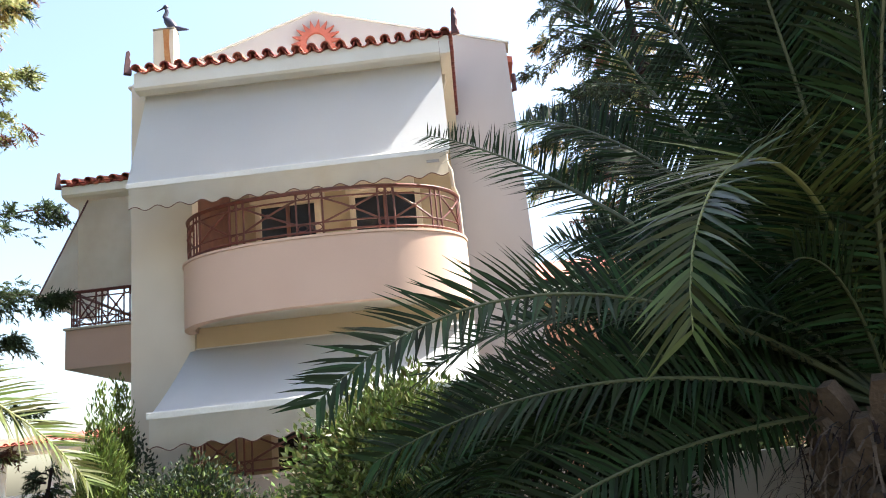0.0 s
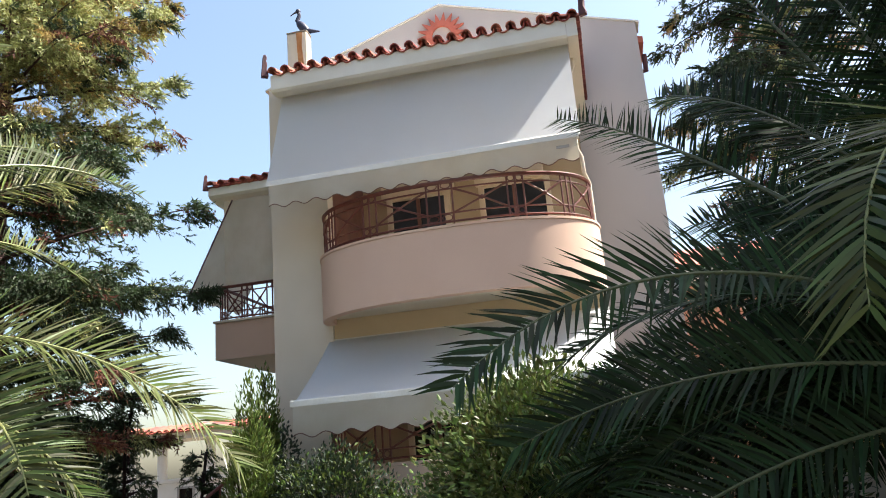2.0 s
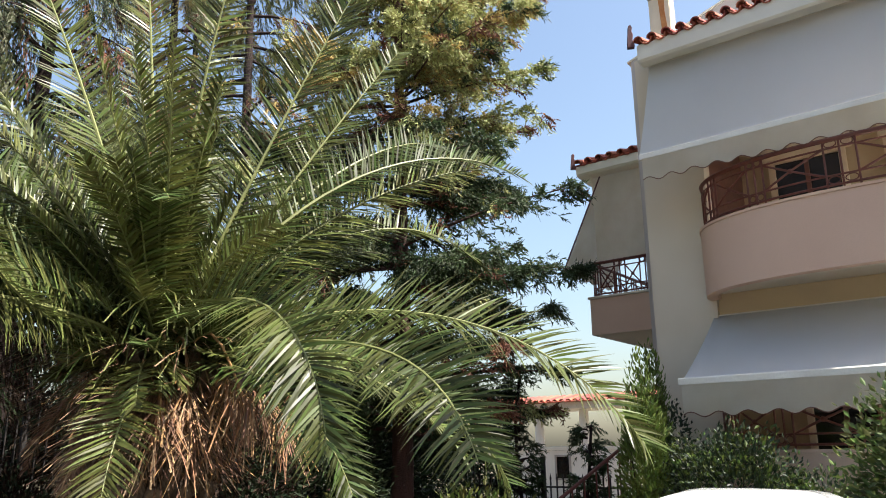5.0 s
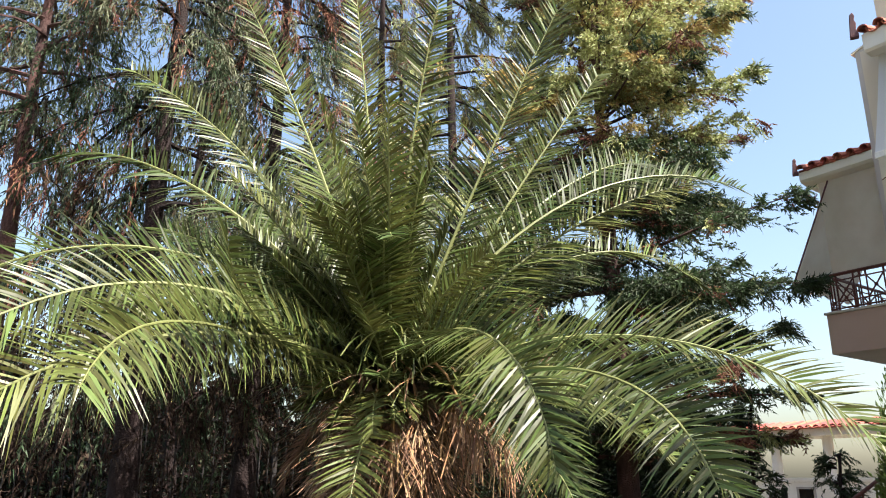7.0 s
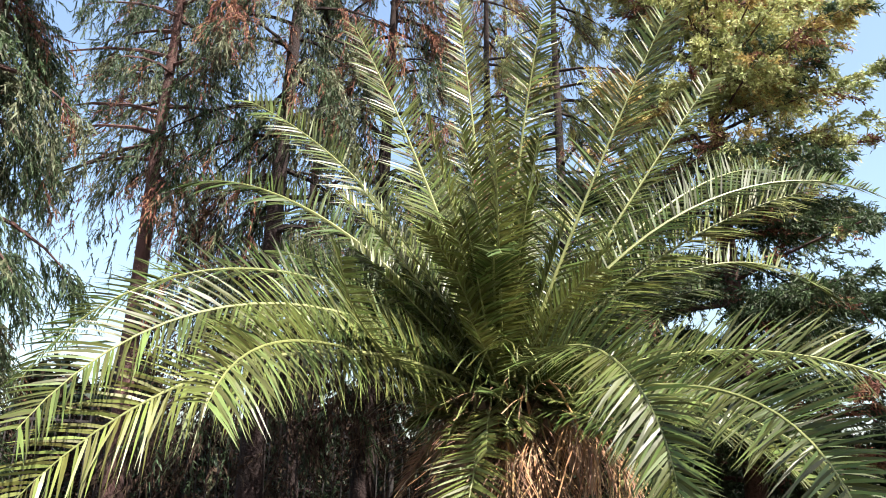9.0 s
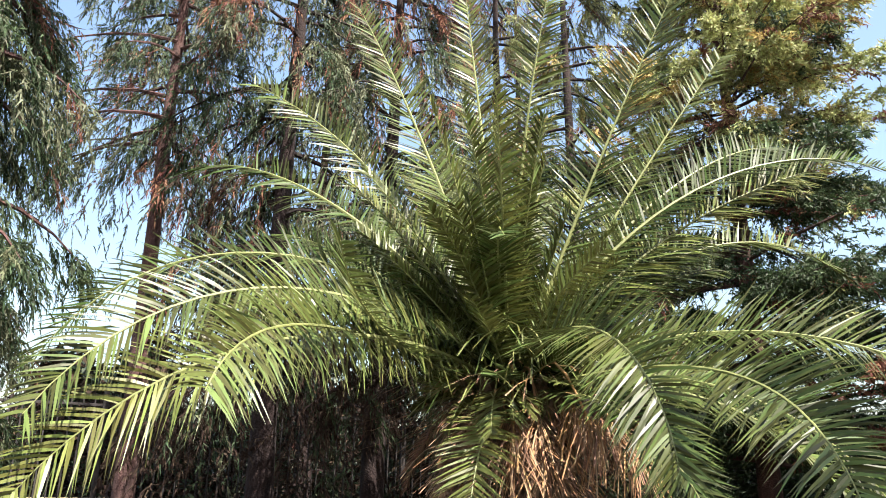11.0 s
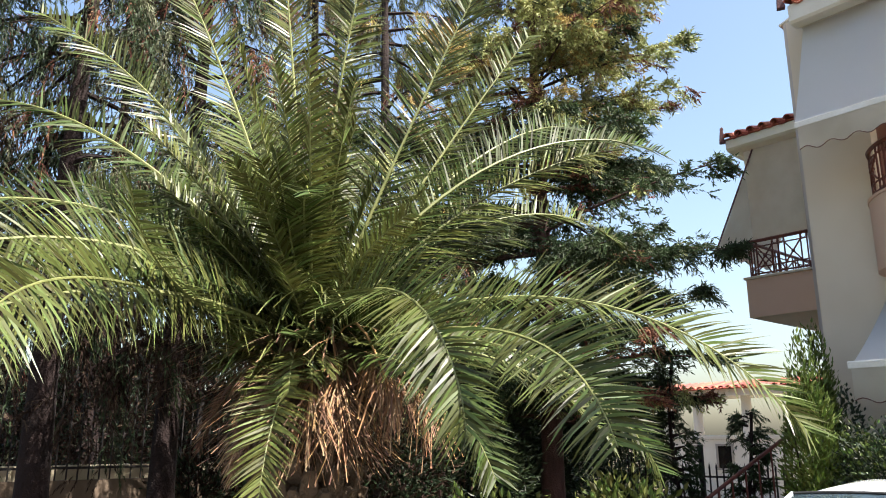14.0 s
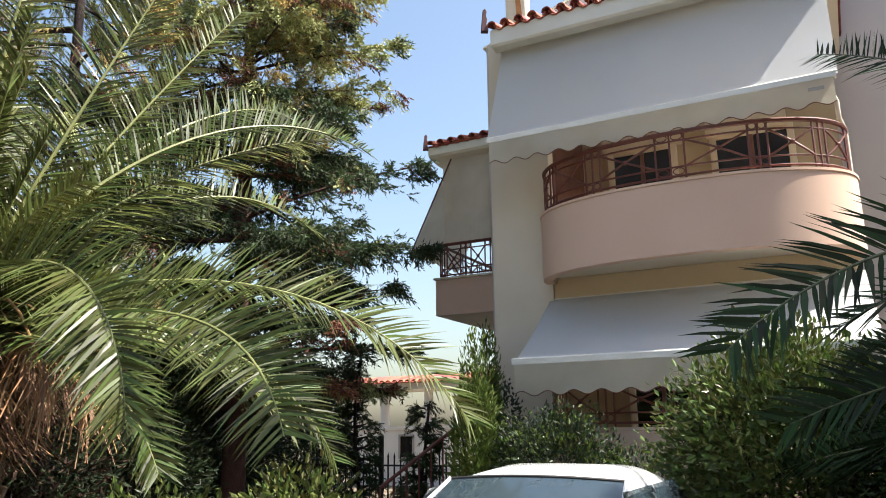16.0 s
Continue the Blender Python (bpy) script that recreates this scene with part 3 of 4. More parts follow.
        part("boss", bm, RAIL, r, smooth=True)
    return r


railing("balcony_railing", "oxide-red iron railing with crossed bars on the bowed balcony", lambda t: arc(t, -0.06), 5.0, 4.37, 0.58, 7)
railing("veranda_railing", "oxide-red iron railing with crossed bars on the veranda parapet", lambda t: arc(t, -0.06), 5.0, 1.62, 0.55, 7)
railing("wing_railing", "oxide-red iron railing with crossed bars on the wing balcony", lambda t: (-6.44 + 1.0 * t, 12.07), 1.0, 4.21, 0.60, 3)
railing("wing_railing", "oxide-red iron railing with crossed bars on the wing balcony", lambda t: (-6.44, 12.12 + 3.2 * t), 3.2, 4.21, 0.60, 5)


# ---- plants ----
def mesh_np(name, verts, faces, mats, index=None, smooth=False):
    me = bpy.data.meshes.new(name)
    me.from_pydata(verts, [], faces)
    for m in mats:
        me.materials.append(m)
    if index is not None:
        me.polygons.foreach_set("material_index", index)
    if smooth:
        me.polygons.foreach_set("use_smooth", [True] * len(me.polygons))
    me.update()
    return me


def frond_curve(az, el, length, droop, turn, n=40):
    s = (np.arange(n) + 0.5) / n
    e = np.radians(el) - np.radians(droop) * s ** 1.4
    a = np.radians(az) + np.radians(turn) * s
    d = np.stack([np.cos(e) * np.cos(a), np.cos(e) * np.sin(a), np.sin(e)], 1)
    p = np.vstack([[0, 0, 0], np.cumsum(d * length / n, 0)])
    return p, np.vstack([d, d[-1:]])


def frond(palm, seed, az, el, length=3.3, droop=60, turn=0, mats=None, leaf=0.50, count=112, lift=0.42, start=0.14, roll=0.0, hang=0.12, width=0.0100):
    """One feather leaf: a tapering midrib with two ranks of narrow leaflets."""
    rng = np.random.default_rng(seed)
    mats = mats or [PALM, RACHIS]
    p, d = frond_curve(az, el, length, droop, turn)
    n = len(p)
    fix = np.array([math.cos(math.radians(az + turn / 2 + 90)), math.sin(math.radians(az + turn / 2 + 90)), 0.0])
    verts, faces = [], []
    s_all = start + (1 - start) * (np.arange(count) + 0.5) / count
    for sgn in (-1, 1):
        s = np.clip(s_all + rng.uniform(-0.004, 0.004, count), 0, 0.999)
        q = s * (n - 1)
        i = q.astype(int)
        fr = (q - i)[:, None]
        base = p[i] * (1 - fr) + p[np.minimum(i + 1, n - 1)] * fr
        t = d[i]
        side = fix - (t @ fix)[:, None] * t
        side /= np.linalg.norm(side, axis=1)[:, None]
        nor = np.cross(t, side)
        nor *= np.where(nor[:, 2:3] * 1 + 0.0 < -0.999, -1, 1)
        c, sn = math.cos(roll), math.sin(roll)
        side, nor = side * c + nor * sn, nor * c - side * sn
        ang = np.radians(20 + 26 * s + rng.normal(0, 3.5, count))
        prof = np.clip(np.sin(np.pi * np.clip(0.12 + 0.80 * s, 0, 1)) ** 0.6, 0.3, 1) * np.where(s < 0.24, 0.45 + 2.2 * (s - 0.16), 1)
        ln = leaf * np.clip(prof, 0.2, 1) * rng.uniform(0.88, 1.1, count)
        up = lift * (1 - 0.5 * s) + rng.normal(0, 0.11, count)
        v = side * (sgn * np.cos(ang))[:, None] + t * np.sin(ang)[:, None] + nor * up[:, None]
        v /= np.linalg.norm(v, axis=1)[:, None]
        wide = np.cross(v, nor)
        wide /= np.linalg.norm(wide, axis=1)[:, None]
        tilt = rng.normal(0.2 * sgn, 0.34, count)[:, None]
        wide = wide * np.cos(tilt) + np.cross(v, wide) * np.sin(tilt)
        w = width * rng.uniform(0.85, 1.2, count)
        sag = hang * rng.uniform(0.6, 1.4, count)
        rows = []
        for u, ww in ((0.0, 0.55), (0.22, 1.0), (0.62, 0.62), (1.0, 0.0)):
            mid = base + v * (ln * u)[:, None]
            mid[:, 2] -= sag * ln * u * u
            rows.append((mid - wide * (w * ww)[:, None], mid + wide * (w * ww)[:, None]))
        for j in range(count):
            b = len(verts)
            for a_, b_ in rows[:3]:
                verts.append(tuple(a_[j]))
                verts.append(tuple(b_[j]))
            verts.append(tuple(rows[3][0][j]))
            faces += [(b, b + 1, b + 3, b + 2), (b + 2, b + 3, b + 5, b + 4), (b + 4, b + 5, b + 6)]
    ob = new("frond", mesh_np("frond", verts, faces, mats[:1]))
    ob.parent = palm
    rib = bmesh.new()
    pts = [Vector(x) for x in p[::2]]
    tube(rib, pts, 0.006 + 0.005 * length, 6, 0.003)
    part("midrib", rib, mats[1], ob, smooth=True)
    return ob


def palm_trunk(palm, h, r, seed):
    """A stout trunk with the stubs of cut leaves in rows round it."""
    bm = bmesh.new()
    tube(bm, [(0, 0, -h - 0.02), (0.02, 0, -h * 0.6), (0, 0.02, -h * 0.3), (0, 0, -0.05)], r, 18, r * 0.8)
    trunk = part("trunk", bm, PALMBARK, palm, smooth=True)
    rng = random.Random(seed)
    stub = bmesh.new()
    prism(stub, [(-0.09, 0), (0.09, 0), (0.06, 0.22), (0.03, 0.30), (-0.03, 0.30), (-0.06, 0.22)], "y", -0.05, 0.03)
    me = mesh_of("leaf_stub", stub, PALMBARK)
    for row in range(int(h / 0.17)):
        for k in range(12):
            a = 2 * math.pi * (k + 0.5 * (row % 2)) / 12 + rng.uniform(-0.05, 0.05)
            ob = new("leaf_stub", me)
            ob.parent = trunk
            ob.matrix_basis = pose(0, 0, -h + 0.1 + row * 0.17, 0, 0, math.degrees(a) + 90) @ pose(0, -r * 0.95, 0, 22 + rng.uniform(-6, 6), 0, 0)


def skirt(palm, seed, count, r, z, mats, length=0.9, spread=0.5, name="dry_fibre"):
    """Hanging dry fibres round the neck of the crown, in one mesh."""
    rng = np.random.default_rng(seed)
    verts, faces = [], []
    for _ in range(count):
        a = rng.uniform(0, 2 * np.pi)
        rr = r * rng.uniform(0.6, 1.3)
        q = np.array([rr * np.cos(a), rr * np.sin(a), z + rng.uniform(-0.35, 0.35)])
        out = np.array([np.cos(a + rng.normal(0, 0.6)), np.sin(a + rng.normal(0, 0.6)), 0])
        v = out * rng.uniform(0.2, spread) + np.array([0, 0, rng.uniform(-0.4, 0.5)])
        ln = length * rng.uniform(0.5, 1.2)
        w = np.cross(v, [0, 0, 1])
        w = w / (np.linalg.norm(w) + 1e-9) * rng.uniform(0.003, 0.0065)
        b = len(verts)
        for u in (0, 0.35, 0.7, 1.0):
            m = q + v * ln * u + np.array([0, 0, -1.0]) * ln * 0.4 * u * u
            verts += [tuple(m - w), tuple(m + w)]
        faces += [(b + 2 * k, b + 2 * k + 1, b + 2 * k + 3, b + 2 * k + 2) for k in range(3)]
    ob = new(name, mesh_np(name, verts, faces, mats, rng.integers(0, len(mats), len(faces))))
    ob.parent = palm
    return tagged(ob, kind="stuff")


# the large palm in the garden
palm = thing("palm_tree", "broad date palm with arching green feather leaves and dry skirt", "palm", "palms", at=(-6.09, 3.60, 2.33))
palm_trunk(palm, 2.31, 0.38, 3)
# Leaves get lit, plain and shaded colours according to how light falls.
YOUNG_LIT = [PALM_YOUNG_LIT, RACHIS]
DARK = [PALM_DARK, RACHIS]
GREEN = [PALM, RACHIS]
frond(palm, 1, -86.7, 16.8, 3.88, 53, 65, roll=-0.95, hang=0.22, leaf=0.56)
frond(palm, 2, -63.3, 17.8, 4.17, 74, -31.7, mats=YOUNG_LIT, roll=-0.95, hang=0.20, leaf=0.56)
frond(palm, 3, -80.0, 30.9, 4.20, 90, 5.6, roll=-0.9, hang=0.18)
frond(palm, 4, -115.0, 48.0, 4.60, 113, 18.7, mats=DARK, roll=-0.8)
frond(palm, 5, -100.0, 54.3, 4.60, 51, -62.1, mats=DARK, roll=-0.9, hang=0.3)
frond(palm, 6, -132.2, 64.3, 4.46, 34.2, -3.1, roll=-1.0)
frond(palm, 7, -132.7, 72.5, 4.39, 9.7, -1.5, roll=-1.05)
frond(palm, 8, 187.4, 80.8, 4.60, 1, 0, mats=YOUNG_LIT, roll=-0.68, leaf=0.42)
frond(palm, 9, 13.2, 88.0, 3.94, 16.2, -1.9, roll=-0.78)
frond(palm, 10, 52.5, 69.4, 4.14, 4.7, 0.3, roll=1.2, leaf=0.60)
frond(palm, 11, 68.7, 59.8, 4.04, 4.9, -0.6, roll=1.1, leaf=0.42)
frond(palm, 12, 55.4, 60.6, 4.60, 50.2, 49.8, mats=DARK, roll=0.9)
frond(palm, 13, 66.6, 51.3, 3.81, 36.7, -3.3, mats=YOUNG_LIT, roll=1.0)
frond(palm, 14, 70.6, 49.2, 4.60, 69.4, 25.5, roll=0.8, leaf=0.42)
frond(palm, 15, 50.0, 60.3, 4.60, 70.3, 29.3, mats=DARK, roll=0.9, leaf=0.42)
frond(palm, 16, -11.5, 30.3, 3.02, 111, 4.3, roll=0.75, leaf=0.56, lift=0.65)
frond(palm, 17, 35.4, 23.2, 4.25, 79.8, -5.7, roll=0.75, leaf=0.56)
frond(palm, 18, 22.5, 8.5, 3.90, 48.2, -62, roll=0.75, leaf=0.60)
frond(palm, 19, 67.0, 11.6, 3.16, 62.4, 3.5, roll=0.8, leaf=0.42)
frond(palm, 20, -45.7, -14.5, 1.79, 59.2, 3.4, mats=YOUNG_LIT, leaf=0.38, count=75, start=0.05)
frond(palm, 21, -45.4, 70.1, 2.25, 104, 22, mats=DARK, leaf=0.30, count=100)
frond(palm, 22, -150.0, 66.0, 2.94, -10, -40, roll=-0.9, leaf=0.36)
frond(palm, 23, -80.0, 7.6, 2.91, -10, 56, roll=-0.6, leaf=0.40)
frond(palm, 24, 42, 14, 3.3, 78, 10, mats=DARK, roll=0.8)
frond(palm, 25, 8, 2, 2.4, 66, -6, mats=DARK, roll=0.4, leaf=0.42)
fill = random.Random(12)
for i in range(18):       # leaves of the far side, in leaflets darkened for shade
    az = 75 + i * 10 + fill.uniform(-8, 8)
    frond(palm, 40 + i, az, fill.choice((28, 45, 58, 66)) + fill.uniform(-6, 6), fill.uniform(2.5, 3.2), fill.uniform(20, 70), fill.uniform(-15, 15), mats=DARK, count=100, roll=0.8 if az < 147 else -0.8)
for i in range(7):       # inner leaves towards the street
    az = -135 + i * 14 + fill.uniform(-8, 8)
    frond(palm, 60 + i, az, fill.choice((30, 40, 52, 62)) + fill.uniform(-6, 6), fill.uniform(1.5, 2.3), fill.uniform(0, 50), fill.uniform(-15, 15), mats=(GREEN, DARK, YOUNG_LIT)[i % 3], count=90, leaf=0.36, roll=0.7 if az > -32 else -0.7)
for i in range(13):       # the upright heart of the crown, half its leaves in sun-brightened colour
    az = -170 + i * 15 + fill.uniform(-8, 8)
    frond(palm, 240 + i, az, fill.uniform(50, 84), fill.uniform(1.6, 2.7), fill.uniform(0, 25), fill.uniform(-15, 15), mats=(GREEN, YOUNG_LIT)[i % 2], count=90, leaf=0.36, roll=0.8 if az > -32 else -0.8)
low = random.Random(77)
for i in range(18):       # short leaves before the heart, sunlight put into their colour
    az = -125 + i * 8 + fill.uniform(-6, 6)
    frond(palm, 330 + i, az, fill.uniform(30, 72), fill.uniform(0.9, 1.9), fill.uniform(0, 40), fill.uniform(-15, 15), mats=(GREEN, YOUNG_LIT)[i % 2], count=66, leaf=0.26, roll=fill.uniform(-0.9, 0.9))
for i in range(26):       # short leaves low on the neck
    az = -140 + i * 8 + low.uniform(-6, 6)
    frond(palm, 300 + i, az, low.uniform(0, 38), low.uniform(0.7, 1.35), low.uniform(0, 60), low.uniform(-20, 20), mats=(YOUNG_LIT, GREEN, DARK)[i % 3], count=54, leaf=0.24, roll=low.uniform(-0.9, 0.9))
for i in range(6):       # dead leaves hanging below
    frond(palm, 80 + i, -130 + i * 38 + fill.uniform(-8, 8), fill.uniform(-30, 0), fill.uniform(0.9, 1.4), fill.uniform(50, 80), fill.uniform(-15, 15), mats=[DRY, DRY], count=50, leaf=0.18, hang=0.5, roll=fill.uniform(-1, 1), width=0.007)
skirt(palm, 5, 2400, 0.50, -0.5, [DRY, DRY, STRAW, PALMBARK], 0.32, 1.3)
skirt(palm, 8, 700, 0.55, 0.25, [PALM_YOUNG_LIT, PALM, RACHIS], 0.45, 1.5, "leaf_spine")
skirt(palm, 6, 420, 0.50, -0.15, [STRAW, DRY], 0.42, 1.9, "fruit_stalk")


def fruit_bunch(seed, az, reach, drop, strands, length):
    """A spent bunch: an arching stalk that ends in a broom of hanging strands."""
    rng = np.random.default_rng(seed)
    out = np.array([math.cos(radians(az)), math.sin(radians(az)), 0.0])
    way = [out * (0.2 + reach * u) + np.array([0, 0, 0.28 * math.sin(math.pi * min(u * 1.2, 1)) - drop * u * u]) for u in np.linspace(0, 1, 8)]
    stalk = part("bunch_stem", tube(bmesh.new(), [tuple(p) for p in way], 0.014, 6, 0.008), STRAW, palm, "spent orange-brown fruit bunch with hanging strands", True)
    verts, faces = [], []
    for _ in range(strands):
        root = way[-1] + (way[-2] - way[-1]) * rng.uniform(0, 2.6) + rng.normal(0, 0.015, 3)
        v = out * rng.uniform(-0.2, 0.6) + rng.normal(0, 0.5, 3)
        v[2] = rng.uniform(-0.3, 0.5)
        ln = length * rng.uniform(0.6, 1.25)
        w = np.cross(v, [0, 0, 1])
        w = w / (np.linalg.norm(w) + 1e-9) * rng.uniform(0.0025, 0.005)
        b = len(verts)
        for u in (0, 0.3, 0.6, 1.0):
            m = root + v * ln * u * 0.7 + np.array([0, 0, -0.75 * ln * u ** 1.6])
            verts += [tuple(m - w), tuple(m + w)]
        faces += [(b + 2 * k, b + 2 * k + 1, b + 2 * k + 3, b + 2 * k + 2) for k in range(3)]
    ob = new("tassel", mesh_np("tassel", verts, faces, [STRAW, DRY], rng.integers(0, 2, len(faces))))
    ob.parent = stalk
    tagged(ob, kind="stuff")


for i, (az, reach, drop) in enumerate(((-30, 0.7, 0.62), (4, 0.95, 0.42), (20, 1.0, 0.55), (-12, 0.6, 0.7))):
    fruit_bunch(400 + i, az, reach, drop, 110, 0.42)

# the palm beside the gate, its deep shade put into leaflet, rib and fibre colours
palm2 = thing("palm_tree", "date palm with long feather leaves coloured for deep shade", "palm", "palms", at=(2.13, 4.19, 1.60))
palm_trunk(palm2, 1.58, 0.34, 9)
DEEP_SHADE = [PALM_SHADE, SHADE_RIB]
frond(palm2, 101, -172, 37, 3.29, 78, 26, DEEP_SHADE, roll=-0.9, leaf=0.42, width=0.0105)
frond(palm2, 102, -206, 2, 3.69, 16, -21, DEEP_SHADE, roll=-0.9, leaf=0.42, width=0.0105)
frond(palm2, 103, -218, 29, 3.40, 51, -9, DEEP_SHADE, roll=-0.8, leaf=0.42, width=0.011)
frond(palm2, 104, -221, 68, 3.93, 8, 2, DEEP_SHADE, roll=-0.8, leaf=0.5)
frond(palm2, 105, -223, 66, 3.72, 44, -15, DEEP_SHADE, roll=-0.8, leaf=0.45)
# Lighter leaflets on this leaf stand in for light glinting on it.
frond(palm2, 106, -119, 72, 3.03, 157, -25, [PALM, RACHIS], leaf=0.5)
frond(palm2, 107, -237, 59, 4.60, 37, -18, DEEP_SHADE, roll=-0.9, leaf=0.45)
frond(palm2, 108, -234, 83, 3.18, 4, -6, DEEP_SHADE, roll=-0.9)
frond(palm2, 109, -221.3, 48.9, 4.70, 21.8, -14.6, DEEP_SHADE, roll=-0.9, leaf=0.42)
frond(palm2, 110, -230, 76, 3.71, 14, -13.9, DEEP_SHADE, roll=-0.9, leaf=0.55)
frond(palm2, 111, -172, 84, 2.67, 1.6, 1.7, DEEP_SHADE, roll=-0.4, leaf=0.55)
frond(palm2, 112, -90, 87, 2.54, 7.8, 2, DEEP_SHADE, roll=0.6, leaf=0.5)
frond(palm2, 113, -221, 74, 2.47, 106, 6, DEEP_SHADE, roll=-0.8, leaf=0.42)
frond(palm2, 114, -167.5, 17.8, 2.76, 42.7, -5.5, DEEP_SHADE, roll=-0.9, leaf=0.42)
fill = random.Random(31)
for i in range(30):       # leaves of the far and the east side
    frond(palm2, 120 + i, -60 + i * 7.5 + fill.uniform(-6, 6), fill.choice((8, 26, 44, 62, 78)) + fill.uniform(-7, 7), fill.uniform(2.5, 3.2), fill.uniform(35, 90), fill.uniform(-20, 20), DEEP_SHADE, count=90, roll=fill.uniform(-0.9, 0.9))
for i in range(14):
    frond(palm2, 160 + i, -120 + i * 24 + fill.uniform(-8, 8), fill.uniform(5, 75), fill.uniform(1.3, 1.8), fill.uniform(50, 90), fill.uniform(-15, 15), DEEP_SHADE, count=60, leaf=0.4, roll=fill.uniform(-0.9, 0.9))
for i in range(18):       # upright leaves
    frond(palm2, 200 + i, i * 20 + fill.uniform(-8, 8), fill.uniform(78, 88) if 6 < i < 13 else fill.uniform(58, 86), fill.uniform(2.8, 3.6), fill.uniform(2, 12) if 6 < i < 13 else fill.uniform(15, 45), fill.uniform(-15, 15), DEEP_SHADE, count=100, roll=fill.uniform(-0.9, 0.9), leaf=0.5)
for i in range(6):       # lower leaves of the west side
    frond(palm2, 180 + i, -240 + i * 13 + fill.uniform(-4, 4), fill.choice((-4, 8, 18, 28)) + fill.uniform(-5, 5), fill.uniform(2.0, 2.7), fill.uniform(30, 60), fill.uniform(-12, 12), DEEP_SHADE, count=100, roll=-0.8, leaf=0.46, width=0.0105)
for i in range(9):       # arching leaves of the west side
    frond(palm2, 350 + i, -252 + i * 6 + fill.uniform(-4, 4), fill.uniform(22, 62), fill.uniform(2.0, 2.9), fill.uniform(30, 70), fill.uniform(-12, 12), DEEP_SHADE, count=90, roll=-0.8, leaf=0.46)
skirt(palm2, 15, 500, 0.42, -0.3, [DARKBARK, PALMBARK], 0.6, 0.8)


def sprays(rng, base, way, length, width, droop, blades=9):
    """Many small shoots at once: a fan of narrow blades along each, as vertices and triangles."""
    n = len(base)
    verts = np.zeros((n, blades, 3, 3))
    way = way / (np.linalg.norm(way, axis=1)[:, None] + 1e-9)
    for k in range(blades):
        u = (k + 0.2) / blades
        rnd = rng.normal(0, 0.42, (n, 3))
        v = way * 0.75 + rnd
        v[:, 2] -= droop * (0.4 + u)
        v /= np.linalg.norm(v, axis=1)[:, None] + 1e-9
        a = base + way * (length * u)[:, None]
        a[:, 2] -= droop * length * u * u * 0.6
        ln = length * rng.uniform(0.35, 0.6, n)
        w = np.cross(v, rng.normal(0, 1, (n, 3)))
        w /= np.linalg.norm(w, axis=1)[:, None] + 1e-9
        w *= (width * rng.uniform(0.6, 1.2, n))[:, None]
        verts[:, k, 0], verts[:, k, 1], verts[:, k, 2] = a - w, a + w, a + v * ln[:, None]
    flat = verts.reshape(-1, 3)
    return flat, np.arange(len(flat)).reshape(-1, 3)


def conifer(name, label, x, y, height, radius, seed, low=1.2, branches=70, twigs=12, per=11, mats=None, weights=None, bark=None, r0=0.16, droop=0.5, weep=0.0, limb_drop=0.15, spray=0.14, wide=0.0085, taper=0.75, low_weights=None, change=0.46):
    """A trunk, limbs, and on each limb side twigs set with short shoots; weep lets the twigs hang."""
    tree = thing(name, label, "tree", "conifers", at=(x, y, 0))
    rng = np.random.default_rng(seed)
    mats = mats or [NEEDLE_GREY, NEEDLE, NEEDLE_DEAD]
    weights = np.array(weights or [0.55, 0.35, 0.10])
    trunk = bmesh.new()
    tube(trunk, [(0.05 * math.sin(7 * h + seed), 0.05 * math.cos(5 * h + seed), h * height - 0.05 * (h == 0)) for h in (0, 0.1, 0.25, 0.45, 0.7, 1.0)], r0, 12, 0.02)
    part("trunk", trunk, bark or BARK, tree, smooth=True)
    bases, ways, tone = [], [], []
    for b in range(branches):
        f = low / height + (1 - low / height) * ((b + rng.uniform()) / branches)
        az = rng.uniform(0, 2 * np.pi)
        ln = radius * (1 - taper * max(f - 0.3, 0) / 0.7) * rng.uniform(0.55, 1.12) * min(1.0, 0.62 + 1.1 * f)
        out = np.array([np.cos(az), np.sin(az), 0])
        lat = np.array([-out[1], out[0], 0])
        o = np.array([0, 0, f * height])
        rise = rng.uniform(-0.05, 0.25)

        def limb_at(u):
            return o + np.outer(ln * u, out) + np.outer(rise * ln * u - limb_drop * ln * u * u * 2, [0, 0, 1])
        limb = bmesh.new()
        tube(limb, [tuple(q) for q in limb_at(np.linspace(0, 1, 5))], 0.035 * (1.2 - f) + 0.008, 5, 0.004)
        part("limb", limb, bark or BARK, tree)
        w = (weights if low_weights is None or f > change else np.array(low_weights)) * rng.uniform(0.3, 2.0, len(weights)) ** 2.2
        w /= w.sum()
        m = max(4, int(twigs * (0.4 + ln / radius)))
        us = rng.uniform(0.15, 1.0, m)
        root = limb_at(us)
        sgn = rng.choice([-1.0, 1.0], m)
        tl = (0.42 * ln * (1.05 - us) + 0.16) * rng.uniform(0.6, 1.2, m)
        way = out * 0.75 + lat * (sgn * 0.75)[:, None] + rng.normal(0, 0.18, (m, 3))
        way[:, 2] -= weep * rng.uniform(0.5, 2.0, m)
        way /= np.linalg.norm(way, axis=1)[:, None]
        tl = tl * (1 + 0.6 * weep)
        kind = rng.choice(len(mats), m, p=w)
        v = rng.uniform(0, 1, (m, per))
        pts = root[:, None] + way[:, None] * (tl[:, None] * v)[..., None] + rng.normal(0, 0.022, (m, per, 3))
        pts[..., 2] -= (0.25 + 0.3 * weep) * tl[:, None] * v * v
        wy = way[:, None] + rng.normal(0, 0.45, (m, per, 3))
        bases.append(pts.reshape(-1, 3))
        ways.append(wy.reshape(-1, 3))
        tone.append(np.repeat(kind, per))
